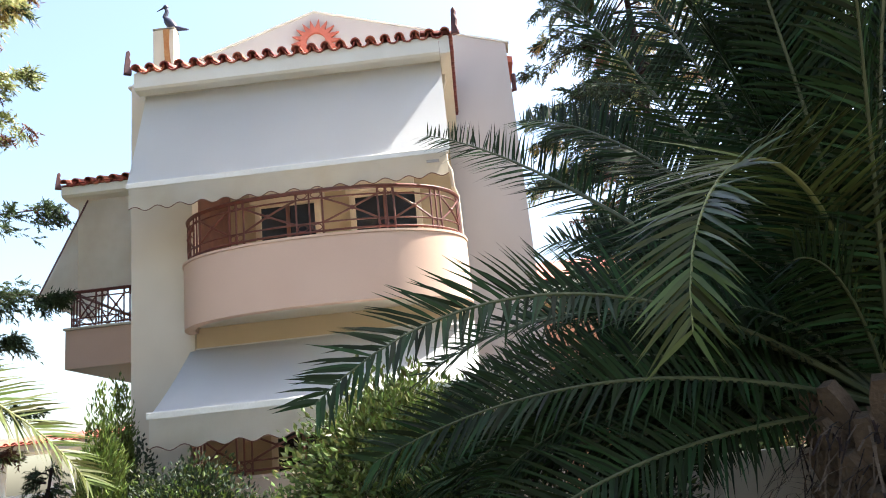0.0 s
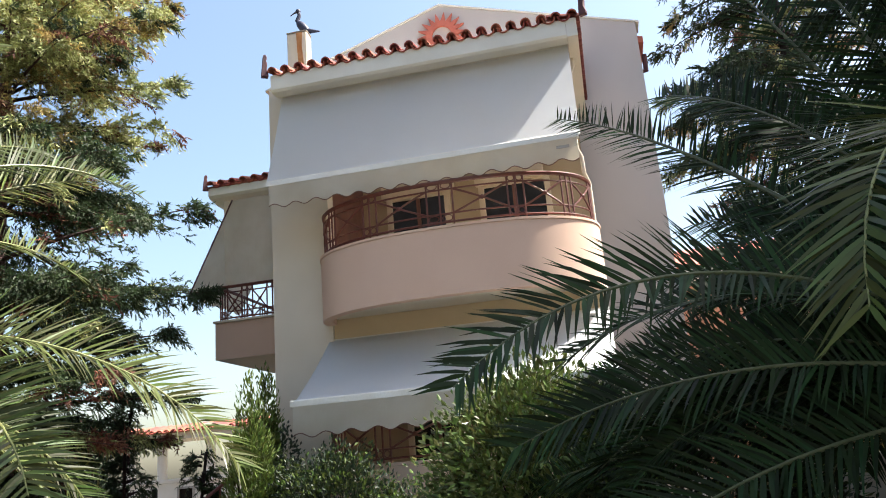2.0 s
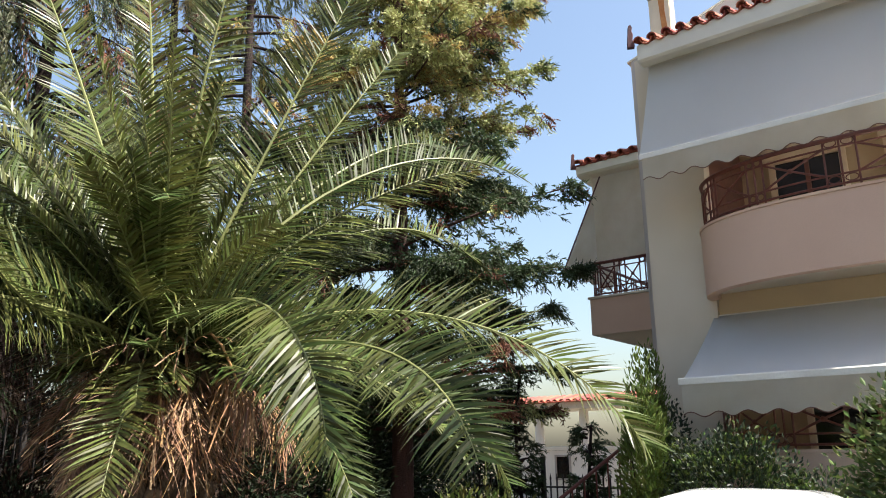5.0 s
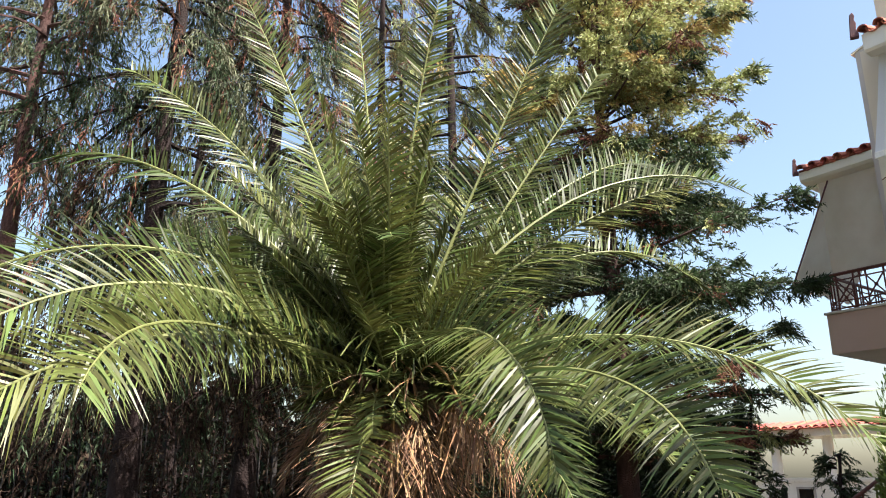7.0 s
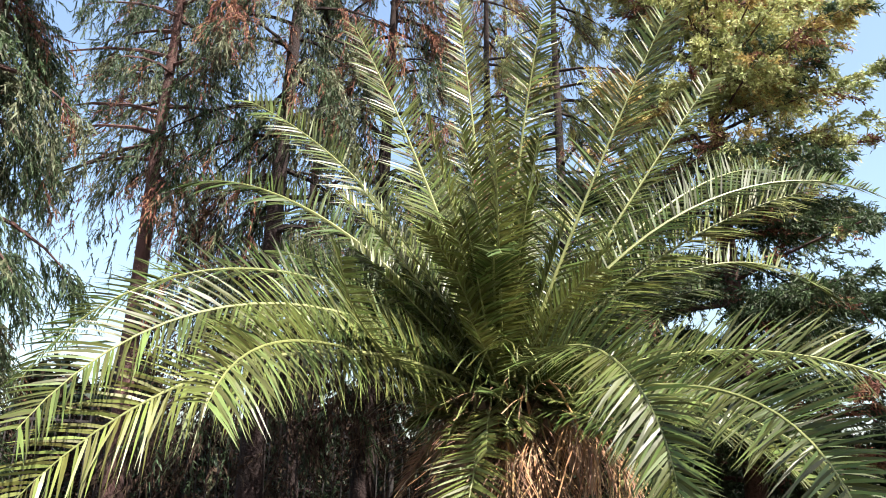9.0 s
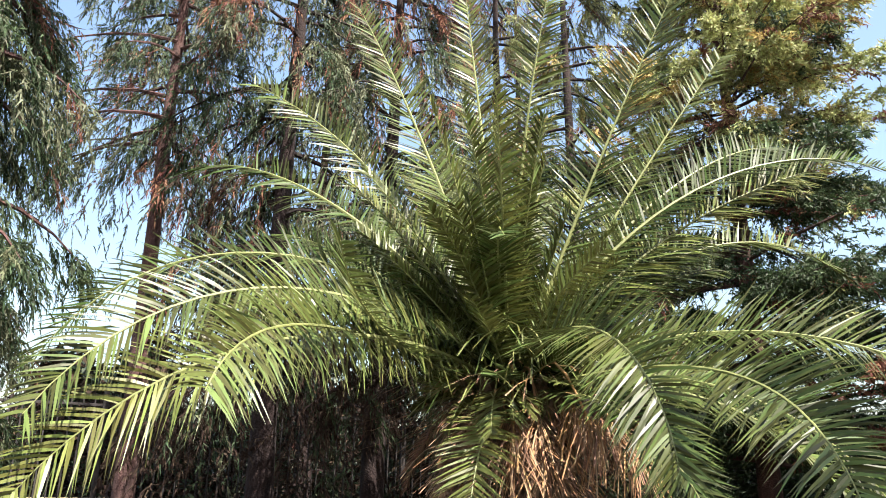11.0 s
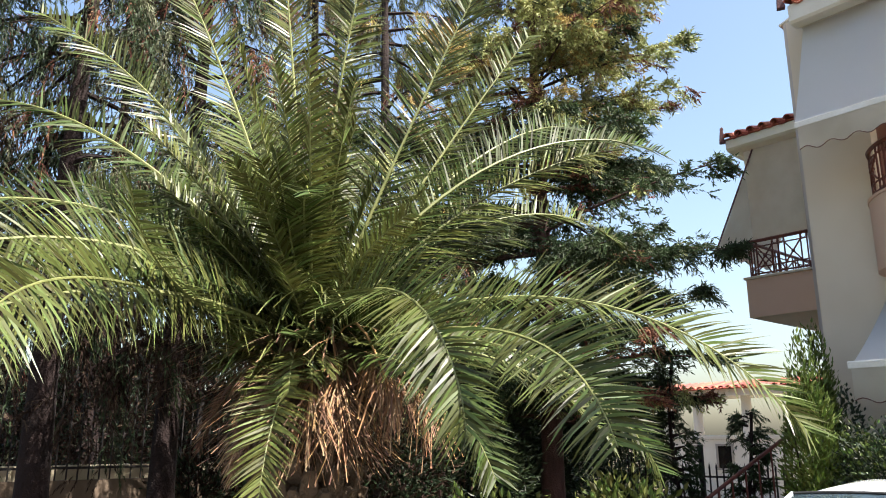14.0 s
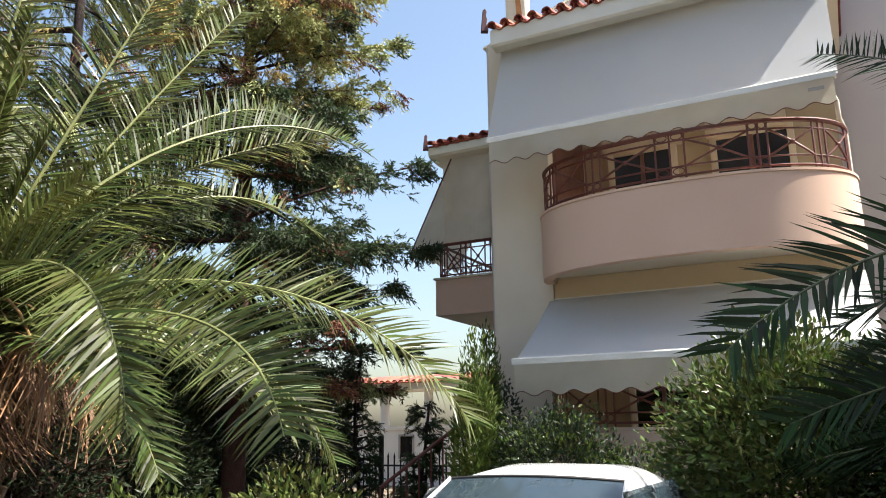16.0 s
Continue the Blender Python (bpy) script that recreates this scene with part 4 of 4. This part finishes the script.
    base, way, tone = np.vstack(bases), np.vstack(ways), np.concatenate(tone)
    bl = 10 if wide < 0.01 else 7
    v, fc = sprays(rng, base, way, spray * rng.uniform(0.7, 1.4, len(base)), np.full(len(base), wide), droop, bl)
    crown = new("crown", mesh_np("crown", v.tolist(), fc.tolist(), mats, np.repeat(tone, bl)))
    crown.parent = tree
    return tree


HANG = "tall conifer with hanging grey-green foliage and dead brown shoots"
OLIVE = [NEEDLE_OLIVE, NEEDLE, NEEDLE_GOLD, NEEDLE_DEAD]
# Needle weights paint sunlight into the upper limbs and shade into the lower.
conifer("conifer", "tall dense conifer, upper branches coloured sunlit olive and gold, lower ones darkened", -8.25, 9.0, 14, 3.2, 201, 1.9, 225, 22, 18, [NEEDLE_OLIVE, NEEDLE, NEEDLE_GOLD, NEEDLE_DEAD], [0.76, 0.09, 0.11, 0.04], r0=0.2, droop=0.35, limb_drop=0.06, taper=0.56, wide=0.0130, spray=0.125, low_weights=[0.06, 0.90, 0.0, 0.04])
GREY = [NEEDLE_GREY, NEEDLE, NEEDLE_DEAD]
# Low limbs take the dead brown tone that has understory shade in it.
BROWN_SHADED = [NEEDLE_GREY, NEEDLE, NEEDLE_DEAD, UNDER]
conifer("conifer", HANG, -10.33, 0.98, 13, 2.2, 202, 5.5, 56, 12, 12, GREY, [0.46, 0.44, 0.10], r0=0.16, droop=1.0, weep=0.9, limb_drop=0.2)
conifer("conifer", HANG, -9.11, 2.29, 13, 2.0, 203, 2.7, 88, 13, 12, BROWN_SHADED, [0.38, 0.42, 0.15, 0.05], DARKBARK, 0.19, low_weights=[0.04, 0.14, 0.03, 0.79], change=0.33, droop=1.0, weep=1.1, limb_drop=0.25)
conifer("conifer", HANG, -9.3, 3.7, 12.5, 2.0, 204, 2.7, 88, 13, 12, BROWN_SHADED, [0.34, 0.42, 0.19, 0.05], DARKBARK, 0.18, low_weights=[0.04, 0.14, 0.03, 0.79], change=0.33, droop=1.0, weep=1.0, limb_drop=0.25)
# Mostly dark needles here, painting in shade that the sun setup doesn't cast.
conifer("conifer", "dense shaggy conifer with foliage down to the ground", -7.75, -0.95, 12, 1.2, 205, 0.4, 112, 14, 13, [NEEDLE_GREY, NEEDLE, NEEDLE_DEAD], [0.30, 0.67, 0.03], r0=0.2, droop=1.0, weep=0.9, limb_drop=0.3, taper=0.4)
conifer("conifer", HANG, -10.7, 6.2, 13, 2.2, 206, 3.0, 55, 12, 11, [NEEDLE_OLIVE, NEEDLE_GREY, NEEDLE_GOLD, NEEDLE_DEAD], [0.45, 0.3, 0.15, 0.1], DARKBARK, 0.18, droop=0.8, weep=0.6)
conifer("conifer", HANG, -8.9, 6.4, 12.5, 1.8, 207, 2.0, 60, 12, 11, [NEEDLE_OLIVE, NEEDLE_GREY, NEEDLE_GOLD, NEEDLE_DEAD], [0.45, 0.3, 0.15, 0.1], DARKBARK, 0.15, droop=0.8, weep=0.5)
conifer("conifer", HANG, -14.6, 1.3, 14, 2.6, 217, 7.4, 60, 12, 11, GREY, [0.35, 0.5, 0.15], DARKBARK, 0.18, weep=0.6)
conifer("conifer", HANG, -13.6, -2.4, 13, 2.2, 208, 1.0, 50, 10, 10, GREY, [0.3, 0.6, 0.1], DARKBARK, 0.2, weep=0.6)
conifer("conifer", HANG, -13.9, 4.2, 13, 2.4, 209, 0.6, 60, 11, 10, GREY, [0.3, 0.6, 0.1], DARKBARK, 0.2, weep=0.5)
conifer("conifer", HANG, -13.0, 8.0, 13, 2.4, 210, 0.5, 60, 11, 10, GREY, [0.3, 0.6, 0.1], DARKBARK, 0.2, weep=0.4)
DENSE = "dark green conifer for backdrop and shade at the gate palm"
conifer("conifer", DENSE, 3.75, 13.6, 14.0, 2.7, 211, 1.0, 180, 13, 12, OLIVE, [0.15, 0.78, 0.05, 0.02], DARKBARK, 0.2, wide=0.018, taper=0.5, spray=0.17)
conifer("conifer", DENSE, 4.4, 7.0, 8.7, 2.4, 212, 0.3, 135, 13, 12, [NEEDLE], [1.0], DARKBARK, 0.2, wide=0.026, taper=0.45, spray=0.17)
# The next two stand out of view, added to block sun from the palm.
conifer("conifer", DENSE, 5.0, 4.7, 13.0, 2.1, 213, 0.3, 190, 13, 12, [NEEDLE], [1.0], DARKBARK, 0.24, wide=0.028, taper=0.3, spray=0.17)
conifer("conifer", DENSE, 6.2, 3.0, 12, 2.3, 216, 0.3, 120, 12, 12, [NEEDLE], [1.0], DARKBARK, 0.22, wide=0.028, taper=0.35, spray=0.17)
conifer("young_conifer", "small dark conifer beside the fence", -7.15, 10.6, 2.9, 0.30, 214, 0.2, 40, 6, 7, [NEEDLE], [1.0], DARKBARK, 0.04, spray=0.12, limb_drop=-0.05)
conifer("young_conifer", "small dark conifer beside the fence", -5.85, 10.4, 2.0, 0.36, 215, 0.15, 30, 6, 7, [NEEDLE], [1.0], DARKBARK, 0.035, spray=0.12, limb_drop=-0.05)


def shrub(name, label, x, y, z, rx, ry, rz, seed, count, mats, leaf=0.055, aspect=0.45, up=0.3, stems=9, fill=0.55, base=None):
    """A bush: stems from the ground, and leaves in uneven clumps on short shoots."""
    s = thing(name, label, "shrub", at=(x, y, 0))
    rng = np.random.default_rng(seed)
    for i in range(stems):
        a, r = rng.uniform(0, 2 * np.pi), np.sqrt(rng.uniform(0, 1)) * 0.8
        tip = np.array([r * rx * np.cos(a), r * ry * np.sin(a), z + rz * rng.uniform(-0.3, 0.8)])
        st = bmesh.new()
        tube(st, [(tip[0] * 0.15, tip[1] * 0.15, -0.01), (tip[0] * 0.5, tip[1] * 0.5, tip[2] * 0.5), tuple(tip)], 0.018, 5, 0.005)
        part("stem", st, DARKBARK, s)
    clumps = max(30, count // 26)
    d = rng.normal(0, 1, (clumps, 3))
    d /= np.linalg.norm(d, axis=1)[:, None]
    rad = fill + (1 - fill) * rng.uniform(0, 1, clumps) ** 0.5 + rng.normal(0, 0.07, clumps)
    cl = d * rad[:, None] * np.array([rx, ry, rz]) + np.array([0, 0, z])
    k = rng.integers(0, clumps, count)
    c = cl[k] + rng.normal(0, 0.10, (count, 3)) * np.array([rx, ry, rz]).clip(0.3, 1.0)
    c[:, 2] = np.maximum(c[:, 2], 0.03)
    v = d[k] + rng.normal(0, 0.6, (count, 3)) + np.array([0, 0, up])
    v /= np.linalg.norm(v, axis=1)[:, None]
    w = np.cross(v, rng.normal(0, 1, (count, 3)))
    w /= np.linalg.norm(w, axis=1)[:, None] + 1e-9
    ln = leaf * rng.uniform(0.7, 1.4, count)
    w *= (ln * aspect * 0.5)[:, None]
    mid = c + v * (ln * 0.5)[:, None]
    n_ = np.cross(v, w)
    n_ /= np.linalg.norm(n_, axis=1)[:, None] + 1e-9
    verts = np.stack([c, mid - w + n_ * (ln * 0.08)[:, None], c + v * ln[:, None], mid + w + n_ * (ln * 0.08)[:, None]], 1).reshape(-1, 3)
    idx = np.arange(count)[:, None] * 4
    faces = np.vstack([np.hstack([idx, idx + 1, idx + 2]), np.hstack([idx, idx + 2, idx + 3])])
    mi = rng.integers(0, len(mats), count)
    ob = new("leaves", mesh_np("leaves", verts.tolist(), faces.tolist(), mats, np.concatenate([mi, mi])))
    ob.parent = s
    return s


shrub("shrub", "bright glossy-leaved shrub in the sun before the veranda", -0.75, 7.0, 1.3, 0.95, 0.8, 1.0, 301, 20000, [SHRUB, SHRUB, PALM_YOUNG_LIT], 0.07, fill=0.35)
shrub("shrub", "large shrub coloured for the shade below the palm", 0.5, 6.6, 1.0, 1.1, 0.9, 1.1, 302, 15000, [SHRUB_DARK, SHRUB_DARK, SHRUB], 0.07, fill=0.35)
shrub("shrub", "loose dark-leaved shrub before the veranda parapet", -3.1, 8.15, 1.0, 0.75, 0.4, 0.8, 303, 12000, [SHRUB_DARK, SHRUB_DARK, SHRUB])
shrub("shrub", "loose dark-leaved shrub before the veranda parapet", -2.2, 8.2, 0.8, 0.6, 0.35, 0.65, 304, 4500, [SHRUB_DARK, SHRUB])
shrub("shrub", "thin shrub with bare shoots beside the wall", -3.95, 8.9, 1.1, 0.30, 0.25, 0.95, 305, 1100, [SHRUB_DARK])
shrub("cypress", "narrow bright green cypress by the house corner", -4.33, 9.3, 1.35, 0.15, 0.17, 1.42, 306, 6500, [CYPRESS, SHRUB], 0.07, 0.3, 1.2, 3, 0.3)
shrub("cypress", "bushy bright green cypress by the house corner", -3.90, 7.95, 1.25, 0.24, 0.24, 1.15, 307, 6500, [CYPRESS, SHRUB], 0.07, 0.3, 1.2, 3, 0.3)
shrub("shrub", "low bright shrub along the pavement", -4.0, 5.1, 0.75, 0.6, 0.4, 0.55, 308, 3000, [SHRUB, PALM_YOUNG_LIT], 0.07)
shrub("shrub", "low bright shrub along the pavement", -4.9, 4.5, 0.6, 0.6, 0.5, 0.62, 309, 3000, [SHRUB, PALM_YOUNG_LIT], 0.07)
shrub("shrub", "dry pale undergrowth under the trees", -9.3, -0.9, 0.8, 1.2, 0.8, 0.9, 310, 4000, [NEEDLE_OLIVE, DRY], 0.09, 0.25)

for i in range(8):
    shrub("shrub", "tangled undergrowth coloured for the shade beneath the conifers", -12.0 - 0.25 * (i % 3), -1.5 + i * 1.35, 1.5, 0.6, 0.9, 1.3, 330 + i, 3600, [SHRUB_DARK, UNDER, UNDER], 0.09, 0.35)
shrub("shrub", "tangled undergrowth coloured for the shade beneath the conifers", -7.6, 5.3, 1.1, 1.0, 0.9, 1.2, 340, 6000, [SHRUB_DARK, UNDER], 0.08, 0.35)
shrub("shrub", "tangled undergrowth coloured for the shade beneath the conifers", -7.9, 6.9, 1.0, 0.9, 0.9, 1.1, 341, 6000, [SHRUB_DARK, NEEDLE], 0.08, 0.35)

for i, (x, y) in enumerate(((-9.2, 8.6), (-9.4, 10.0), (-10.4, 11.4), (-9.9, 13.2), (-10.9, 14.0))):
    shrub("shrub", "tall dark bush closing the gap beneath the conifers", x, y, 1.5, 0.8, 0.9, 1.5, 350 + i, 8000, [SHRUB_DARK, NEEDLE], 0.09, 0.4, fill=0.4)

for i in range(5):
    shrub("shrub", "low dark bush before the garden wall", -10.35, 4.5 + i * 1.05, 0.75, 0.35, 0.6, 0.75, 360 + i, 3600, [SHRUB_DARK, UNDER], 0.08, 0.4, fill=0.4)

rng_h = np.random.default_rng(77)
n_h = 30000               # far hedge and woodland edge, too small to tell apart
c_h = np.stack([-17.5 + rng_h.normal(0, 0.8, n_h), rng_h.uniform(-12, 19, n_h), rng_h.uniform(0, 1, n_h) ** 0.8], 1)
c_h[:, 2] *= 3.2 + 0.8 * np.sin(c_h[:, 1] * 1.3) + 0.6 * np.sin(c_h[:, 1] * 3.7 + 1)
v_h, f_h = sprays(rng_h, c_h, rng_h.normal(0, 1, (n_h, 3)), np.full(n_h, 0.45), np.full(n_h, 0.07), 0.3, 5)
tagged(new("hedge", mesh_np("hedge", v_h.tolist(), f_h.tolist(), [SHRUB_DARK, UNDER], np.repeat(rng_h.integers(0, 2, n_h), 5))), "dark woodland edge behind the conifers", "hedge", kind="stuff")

# ---- garden fence behind the trees ----
stone_wall = structure("wall_garden", boxes((-11.25, -11.0, -6, 9.0, -0.2, 1.32), bevel=0.01), STONE, "pale stone-coloured garden wall")
fence = thing("fence", "dark iron garden fence with upright bars", "fence", at=(-10.85, 2.5, 0))
part("base", boxes((-0.06, 0.06, -8, 6.5, -0.2, 1.15), bevel=0.01), PLINTH, fence, "brown rendered plinth")
for z in (1.28, 2.40):
    part("rail", boxes((-0.015, 0.015, -8, 6.5, z, z + 0.03)), IRON, fence)
bar_mesh = mesh_of("bar", boxes((-0.008, 0.008, -0.008, 0.008, 1.15, 2.55)), IRON)
post_mesh = mesh_of("post", boxes((-0.03, 0.03, -0.03, 0.03, 1.15, 2.62), bevel=0.006), IRON)
for i in range(110):
    ob = new("bar", bar_mesh)
    ob.parent, ob.location = fence, (0, -7.9 + i * 0.13, 0)
for i in range(8):
    ob = new("post", post_mesh)
    ob.parent, ob.location = fence, (0, -7.8 + i * 2.0, 0)
fence2 = thing("fence", "dark iron fence with spear-topped bars by the passage", "fence", at=(-7.4, 11.6, 0))
for z in (0.25, 1.05):
    part("rail", boxes((-1.3, 1.6, -0.012, 0.012, z, z + 0.03)), IRON, fence2)
bar2 = bmesh.new()
box(bar2, -0.01, 0.01, -0.01, 0.01, -0.02, 1.2)
bmesh.ops.create_cone(bar2, cap_ends=True, segments=6, radius1=0.018, radius2=0.0, depth=0.09, matrix=Matrix.Translation((0, 0, 1.24)))
bar2 = mesh_of("bar", bar2, IRON)
for i in range(24):
    ob = new("bar", bar2)
    ob.parent, ob.location = fence2, (-1.25 + i * 0.12, 0, 0)
part("post", boxes((0.02, 0.09, -0.035, 0.035, 0, 1.55), bevel=0.008), IRON, fence2)

# steps and gate beside the house
for i in range(4):
    structure("step", boxes((-5.6, -4.55, 9.2 + i * 0.3, 10.9, 0.0 + 0.17 * i, 0.17 * (i + 1) - 0.004), bevel=0.01), CONCRETE, "grey concrete step beside the house", "step")
gate = thing("gate", "oxide-red iron stair gate with slanting rail", "gate", at=(-5.55, 9.9, 0))
part("handrail", tube(bmesh.new(), [(-0.25, -0.8, 0.9), (0.1, 0.1, 1.45), (0.3, 0.6, 1.75)], 0.025, 8), RAIL, gate)
for i in range(8):
    u = i / 7
    part("bar", tube(bmesh.new(), [(-0.25 + 0.55 * u, -0.8 + 1.4 * u, 0.0), (-0.25 + 0.55 * u, -0.8 + 1.4 * u, 0.9 + 0.82 * u)], 0.012, 6), RAIL, gate)

# ---- far white house with a porch ----
far = thing("far_house", "white house with a columned porch and red tiled roof", "house", at=(-12.4, 22, -0.33))
part("wall", boxes((-2.6, 2.6, 0.0, 0.25, 0, 2.0)), WHITE, far, "white rendered wall")
part("ledge", boxes((-2.7, 2.7, -0.06, 0.31, 2.004, 2.12), bevel=0.01), WHITE, far)
w = part("window", boxes((-0.71, -0.27, -0.012, 0.02, 1.17, 1.81)), DARKGLASS, far, "small dark window")
for r in ((-0.77, -0.71, -0.04, 0.0, 1.11, 1.87), (-0.27, -0.21, -0.04, 0.0, 1.11, 1.87), (-0.71, -0.27, -0.04, 0.0, 1.81, 1.87), (-0.71, -0.27, -0.04, 0.0, 1.11, 1.17)):
    part("frame", boxes(r), CONCRETE, w)
for x in (-2.45, -1.37, 0.25, 2.4):
    col = bmesh.new()
    tube(col, [(x, 0.12, 2.12), (x, 0.12, 2.3), (x, 0.12, 3.1), (x, 0.12, 3.25)], 0.16, 14, 0.14)
    part("column", col, WHITE, far, smooth=True)
part("porch_ceiling", boxes((-2.8, 2.9, -0.4, 1.4, 3.255, 3.45)), WHITE, far)
far_roof = part("roof", prism(bmesh.new(), [(-0.6, 3.46), (0.6, 3.72), (1.6, 3.46)], "x", -3.0, 3.1), TERRA, far, "red tiled roof")
for i in range(26):
    ob = new("tile", COVER)
    ob.parent = far_roof
    ob.matrix_basis = pose(-2.9 + i * 0.235, -0.65, 3.47, 12, 0, 0) @ Matrix.Diagonal((1.3, 2.4, 1.0, 1))
red2 = thing("far_roof_house", "low house with a red tiled roof beyond the garden", "house", at=(-9.4, 25, 0))
part("wall", boxes((-1.5, 3.0, 0.0, 4.0, 0, 3.1)), WHITE, red2)
part("roof", prism(bmesh.new(), [(-0.4, 3.1), (2.0, 3.7), (4.4, 3.1)], "x", -1.8, 3.3), TERRA, red2)

# ---- neighbouring house seen through the leaves ----
nb = thing("neighbour_house", "salmon rendered house with white balcony bands behind the palm", "house", at=(4.2, 17.5, 0))
part("wall", boxes((-2.6, 6, 0.0, 0.3, 0, 5.2)), SALMON, nb)
part("side_wall", boxes((-2.6, -2.3, 0.3, 6, 0, 5.2)), SALMON, nb)
part("roof", prism(bmesh.new(), [(-0.5, 5.2), (3.0, 6.4), (6.5, 5.2)], "x", -3.0, 6.4), TERRA, nb)
for z in (2.6, 4.9):
    part("band", boxes((-2.9, 6.2, -0.5, -0.004, z, z + 0.25), bevel=0.01), WHITE, nb)
for z in (3.0, 0.6):
    wd = part("window", boxes((-1.2, -0.1, -0.02, 0.02, z, z + 1.4)), DARKGLASS, nb)
    part("frame", boxes((-1.28, -1.2, -0.05, 0.0, z, z + 1.4)), WHITE, wd)
    part("frame", boxes((-0.1, -0.02, -0.05, 0.0, z, z + 1.4)), WHITE, wd)
gwall = structure("wall_front", boxes((0.9, 6.0, 7.6, 7.85, 0, 1.35), bevel=0.012), CREAM, "cream garden wall under the shaded palm")

# ---- parked car ----
car = thing("car", "white hatchback parked before the house", "car", at=(-2.13, 5.12, 0))
car.scale = (1.0, 1.0, 0.955)


def loft(bm, rings, caps=True):
    vs = [[bm.verts.new(p) for p in r] for r in rings]
    n = len(vs[0])
    for a, b in zip(vs, vs[1:]):
        for k in range(n):
            bm.faces.new((a[k], a[(k + 1) % n], b[(k + 1) % n], b[k]))
    if caps:
        bm.faces.new(vs[0][::-1])
        bm.faces.new(vs[-1])
    bmesh.ops.recalc_face_normals(bm, faces=bm.faces[:])
    return bm


def oval(y, hw, z0, z1, k=4.0, n=28):
    return [(hw * math.copysign(abs(math.cos(a)) ** (2 / k), math.cos(a)), y, (z0 + z1) / 2 + (z1 - z0) / 2 * math.copysign(abs(math.sin(a)) ** (2 / k), math.sin(a))) for a in (2 * math.pi * i / n for i in range(n))]


body = loft(bmesh.new(), [oval(-1.85, 0.60, 0.35, 0.62), oval(-1.78, 0.74, 0.26, 0.72), oval(-1.5, 0.81, 0.22, 0.80), oval(-0.95, 0.83, 0.2, 0.90), oval(-0.2, 0.84, 0.2, 0.93), oval(0.9, 0.84, 0.2, 0.95), oval(1.6, 0.82, 0.24, 0.96), oval(1.85, 0.74, 0.32, 0.90)])
part("body", body, CARWHITE, car, smooth=True)


def cabin(y, hw, z1, k=5):
    return [(hw * (1 - 0.26 * max(0, s)) * c, y, 0.86 + (z1 - 0.86) * max(0, s)) for c, s in ((math.copysign(abs(math.cos(a)) ** (2 / k), math.cos(a)), math.copysign(abs(math.sin(a)) ** (2 / k), math.sin(a))) for a in (2 * math.pi * i / 32 for i in range(32)))]


part("cabin", loft(bmesh.new(), [cabin(-0.92, 0.70, 0.88), cabin(-0.55, 0.70, 1.0), cabin(-0.30, 0.72, 1.16), cabin(-0.15, 0.76, 1.345), cabin(0.0, 0.78, 1.405), cabin(0.45, 0.78, 1.435), cabin(0.95, 0.77, 1.41), cabin(1.35, 0.75, 1.35), cabin(1.72, 0.72, 0.95)]), CARWHITE, car, "white roof and pillars", True)


def screen_pt(u, v):
    y = -0.90 + 0.80 * v + 0.10 * (2 * u - 1) ** 2
    z = 0.93 + 0.425 * v - 0.03 * (2 * u - 1) ** 2 * v
    return ((2 * u - 1) * (0.70 - 0.11 * v), y - 0.07, z + 0.022)


part("windscreen", sheet(bmesh.new(), screen_pt, 12, 6, 0.005), CARGLASS, car, "windscreen reflecting the palms", True)
for s in (-1, 1):
    part("side_window", sheet(bmesh.new(), lambda u, v: (s * (0.775 - 0.155 * v), -0.55 + 0.25 * v + u * (0.95 - 0.2 * v), 0.96 + 0.34 * v), 6, 4, 0.004), CARGLASS, car, smooth=True)
    part("side_window", sheet(bmesh.new(), lambda u, v: (s * (0.775 - 0.155 * v), 0.46 + u * (0.9 - 0.25 * v), 0.96 + 0.34 * v), 6, 4, 0.004), CARGLASS, car, smooth=True)
    m = bmesh.new()
    bmesh.ops.create_uvsphere(m, u_segments=12, v_segments=8, radius=1, matrix=Matrix.Translation((s * 0.95, -0.55, 0.98)) @ Matrix.Diagonal((0.10, 0.06, 0.07, 1)))
    part("mirror", m, CARWHITE, car, smooth=True)
    hl = bmesh.new()
    bmesh.ops.create_uvsphere(hl, u_segments=12, v_segments=8, radius=1, matrix=Matrix.Translation((s * 0.58, -1.74, 0.64)) @ Matrix.Diagonal((0.16, 0.09, 0.09, 1)))
    part("headlight", hl, ALU, car, smooth=True)
    for y in (-1.2, 1.2):
        wh = bmesh.new()
        bmesh.ops.create_cone(wh, cap_ends=True, segments=28, radius1=0.3, radius2=0.3, depth=0.19, matrix=pose(s * 0.76, y, 0.3, 0, 90, 0))
        bmesh.ops.bevel(wh, geom=wh.edges[:], offset=0.02, segments=2, affect="EDGES")
        wheel = part("wheel", wh, RUBBER, car, smooth=True)
        rim = bmesh.new()
        bmesh.ops.create_cone(rim, cap_ends=True, segments=20, radius1=0.19, radius2=0.17, depth=0.02, matrix=pose(s * 0.865, y, 0.3, 0, 90, 0))
        part("rim", rim, ALU, wheel)
for u in (0, 1):
    part("pillar", tube(bmesh.new(), [screen_pt(u, v / 6) for v in range(7)], 0.016, 8), CARWHITE, car, smooth=True)
part("wiper", tube(bmesh.new(), [(-0.1, -0.97, 0.95), (0.25, -0.85, 1.03), (0.5, -0.86, 1.02)], 0.008, 5), RUBBER, car)
part("screen_trim", tube(bmesh.new(), [screen_pt(i / 12, 1.0) for i in range(13)], 0.012, 6), RUBBER, car)
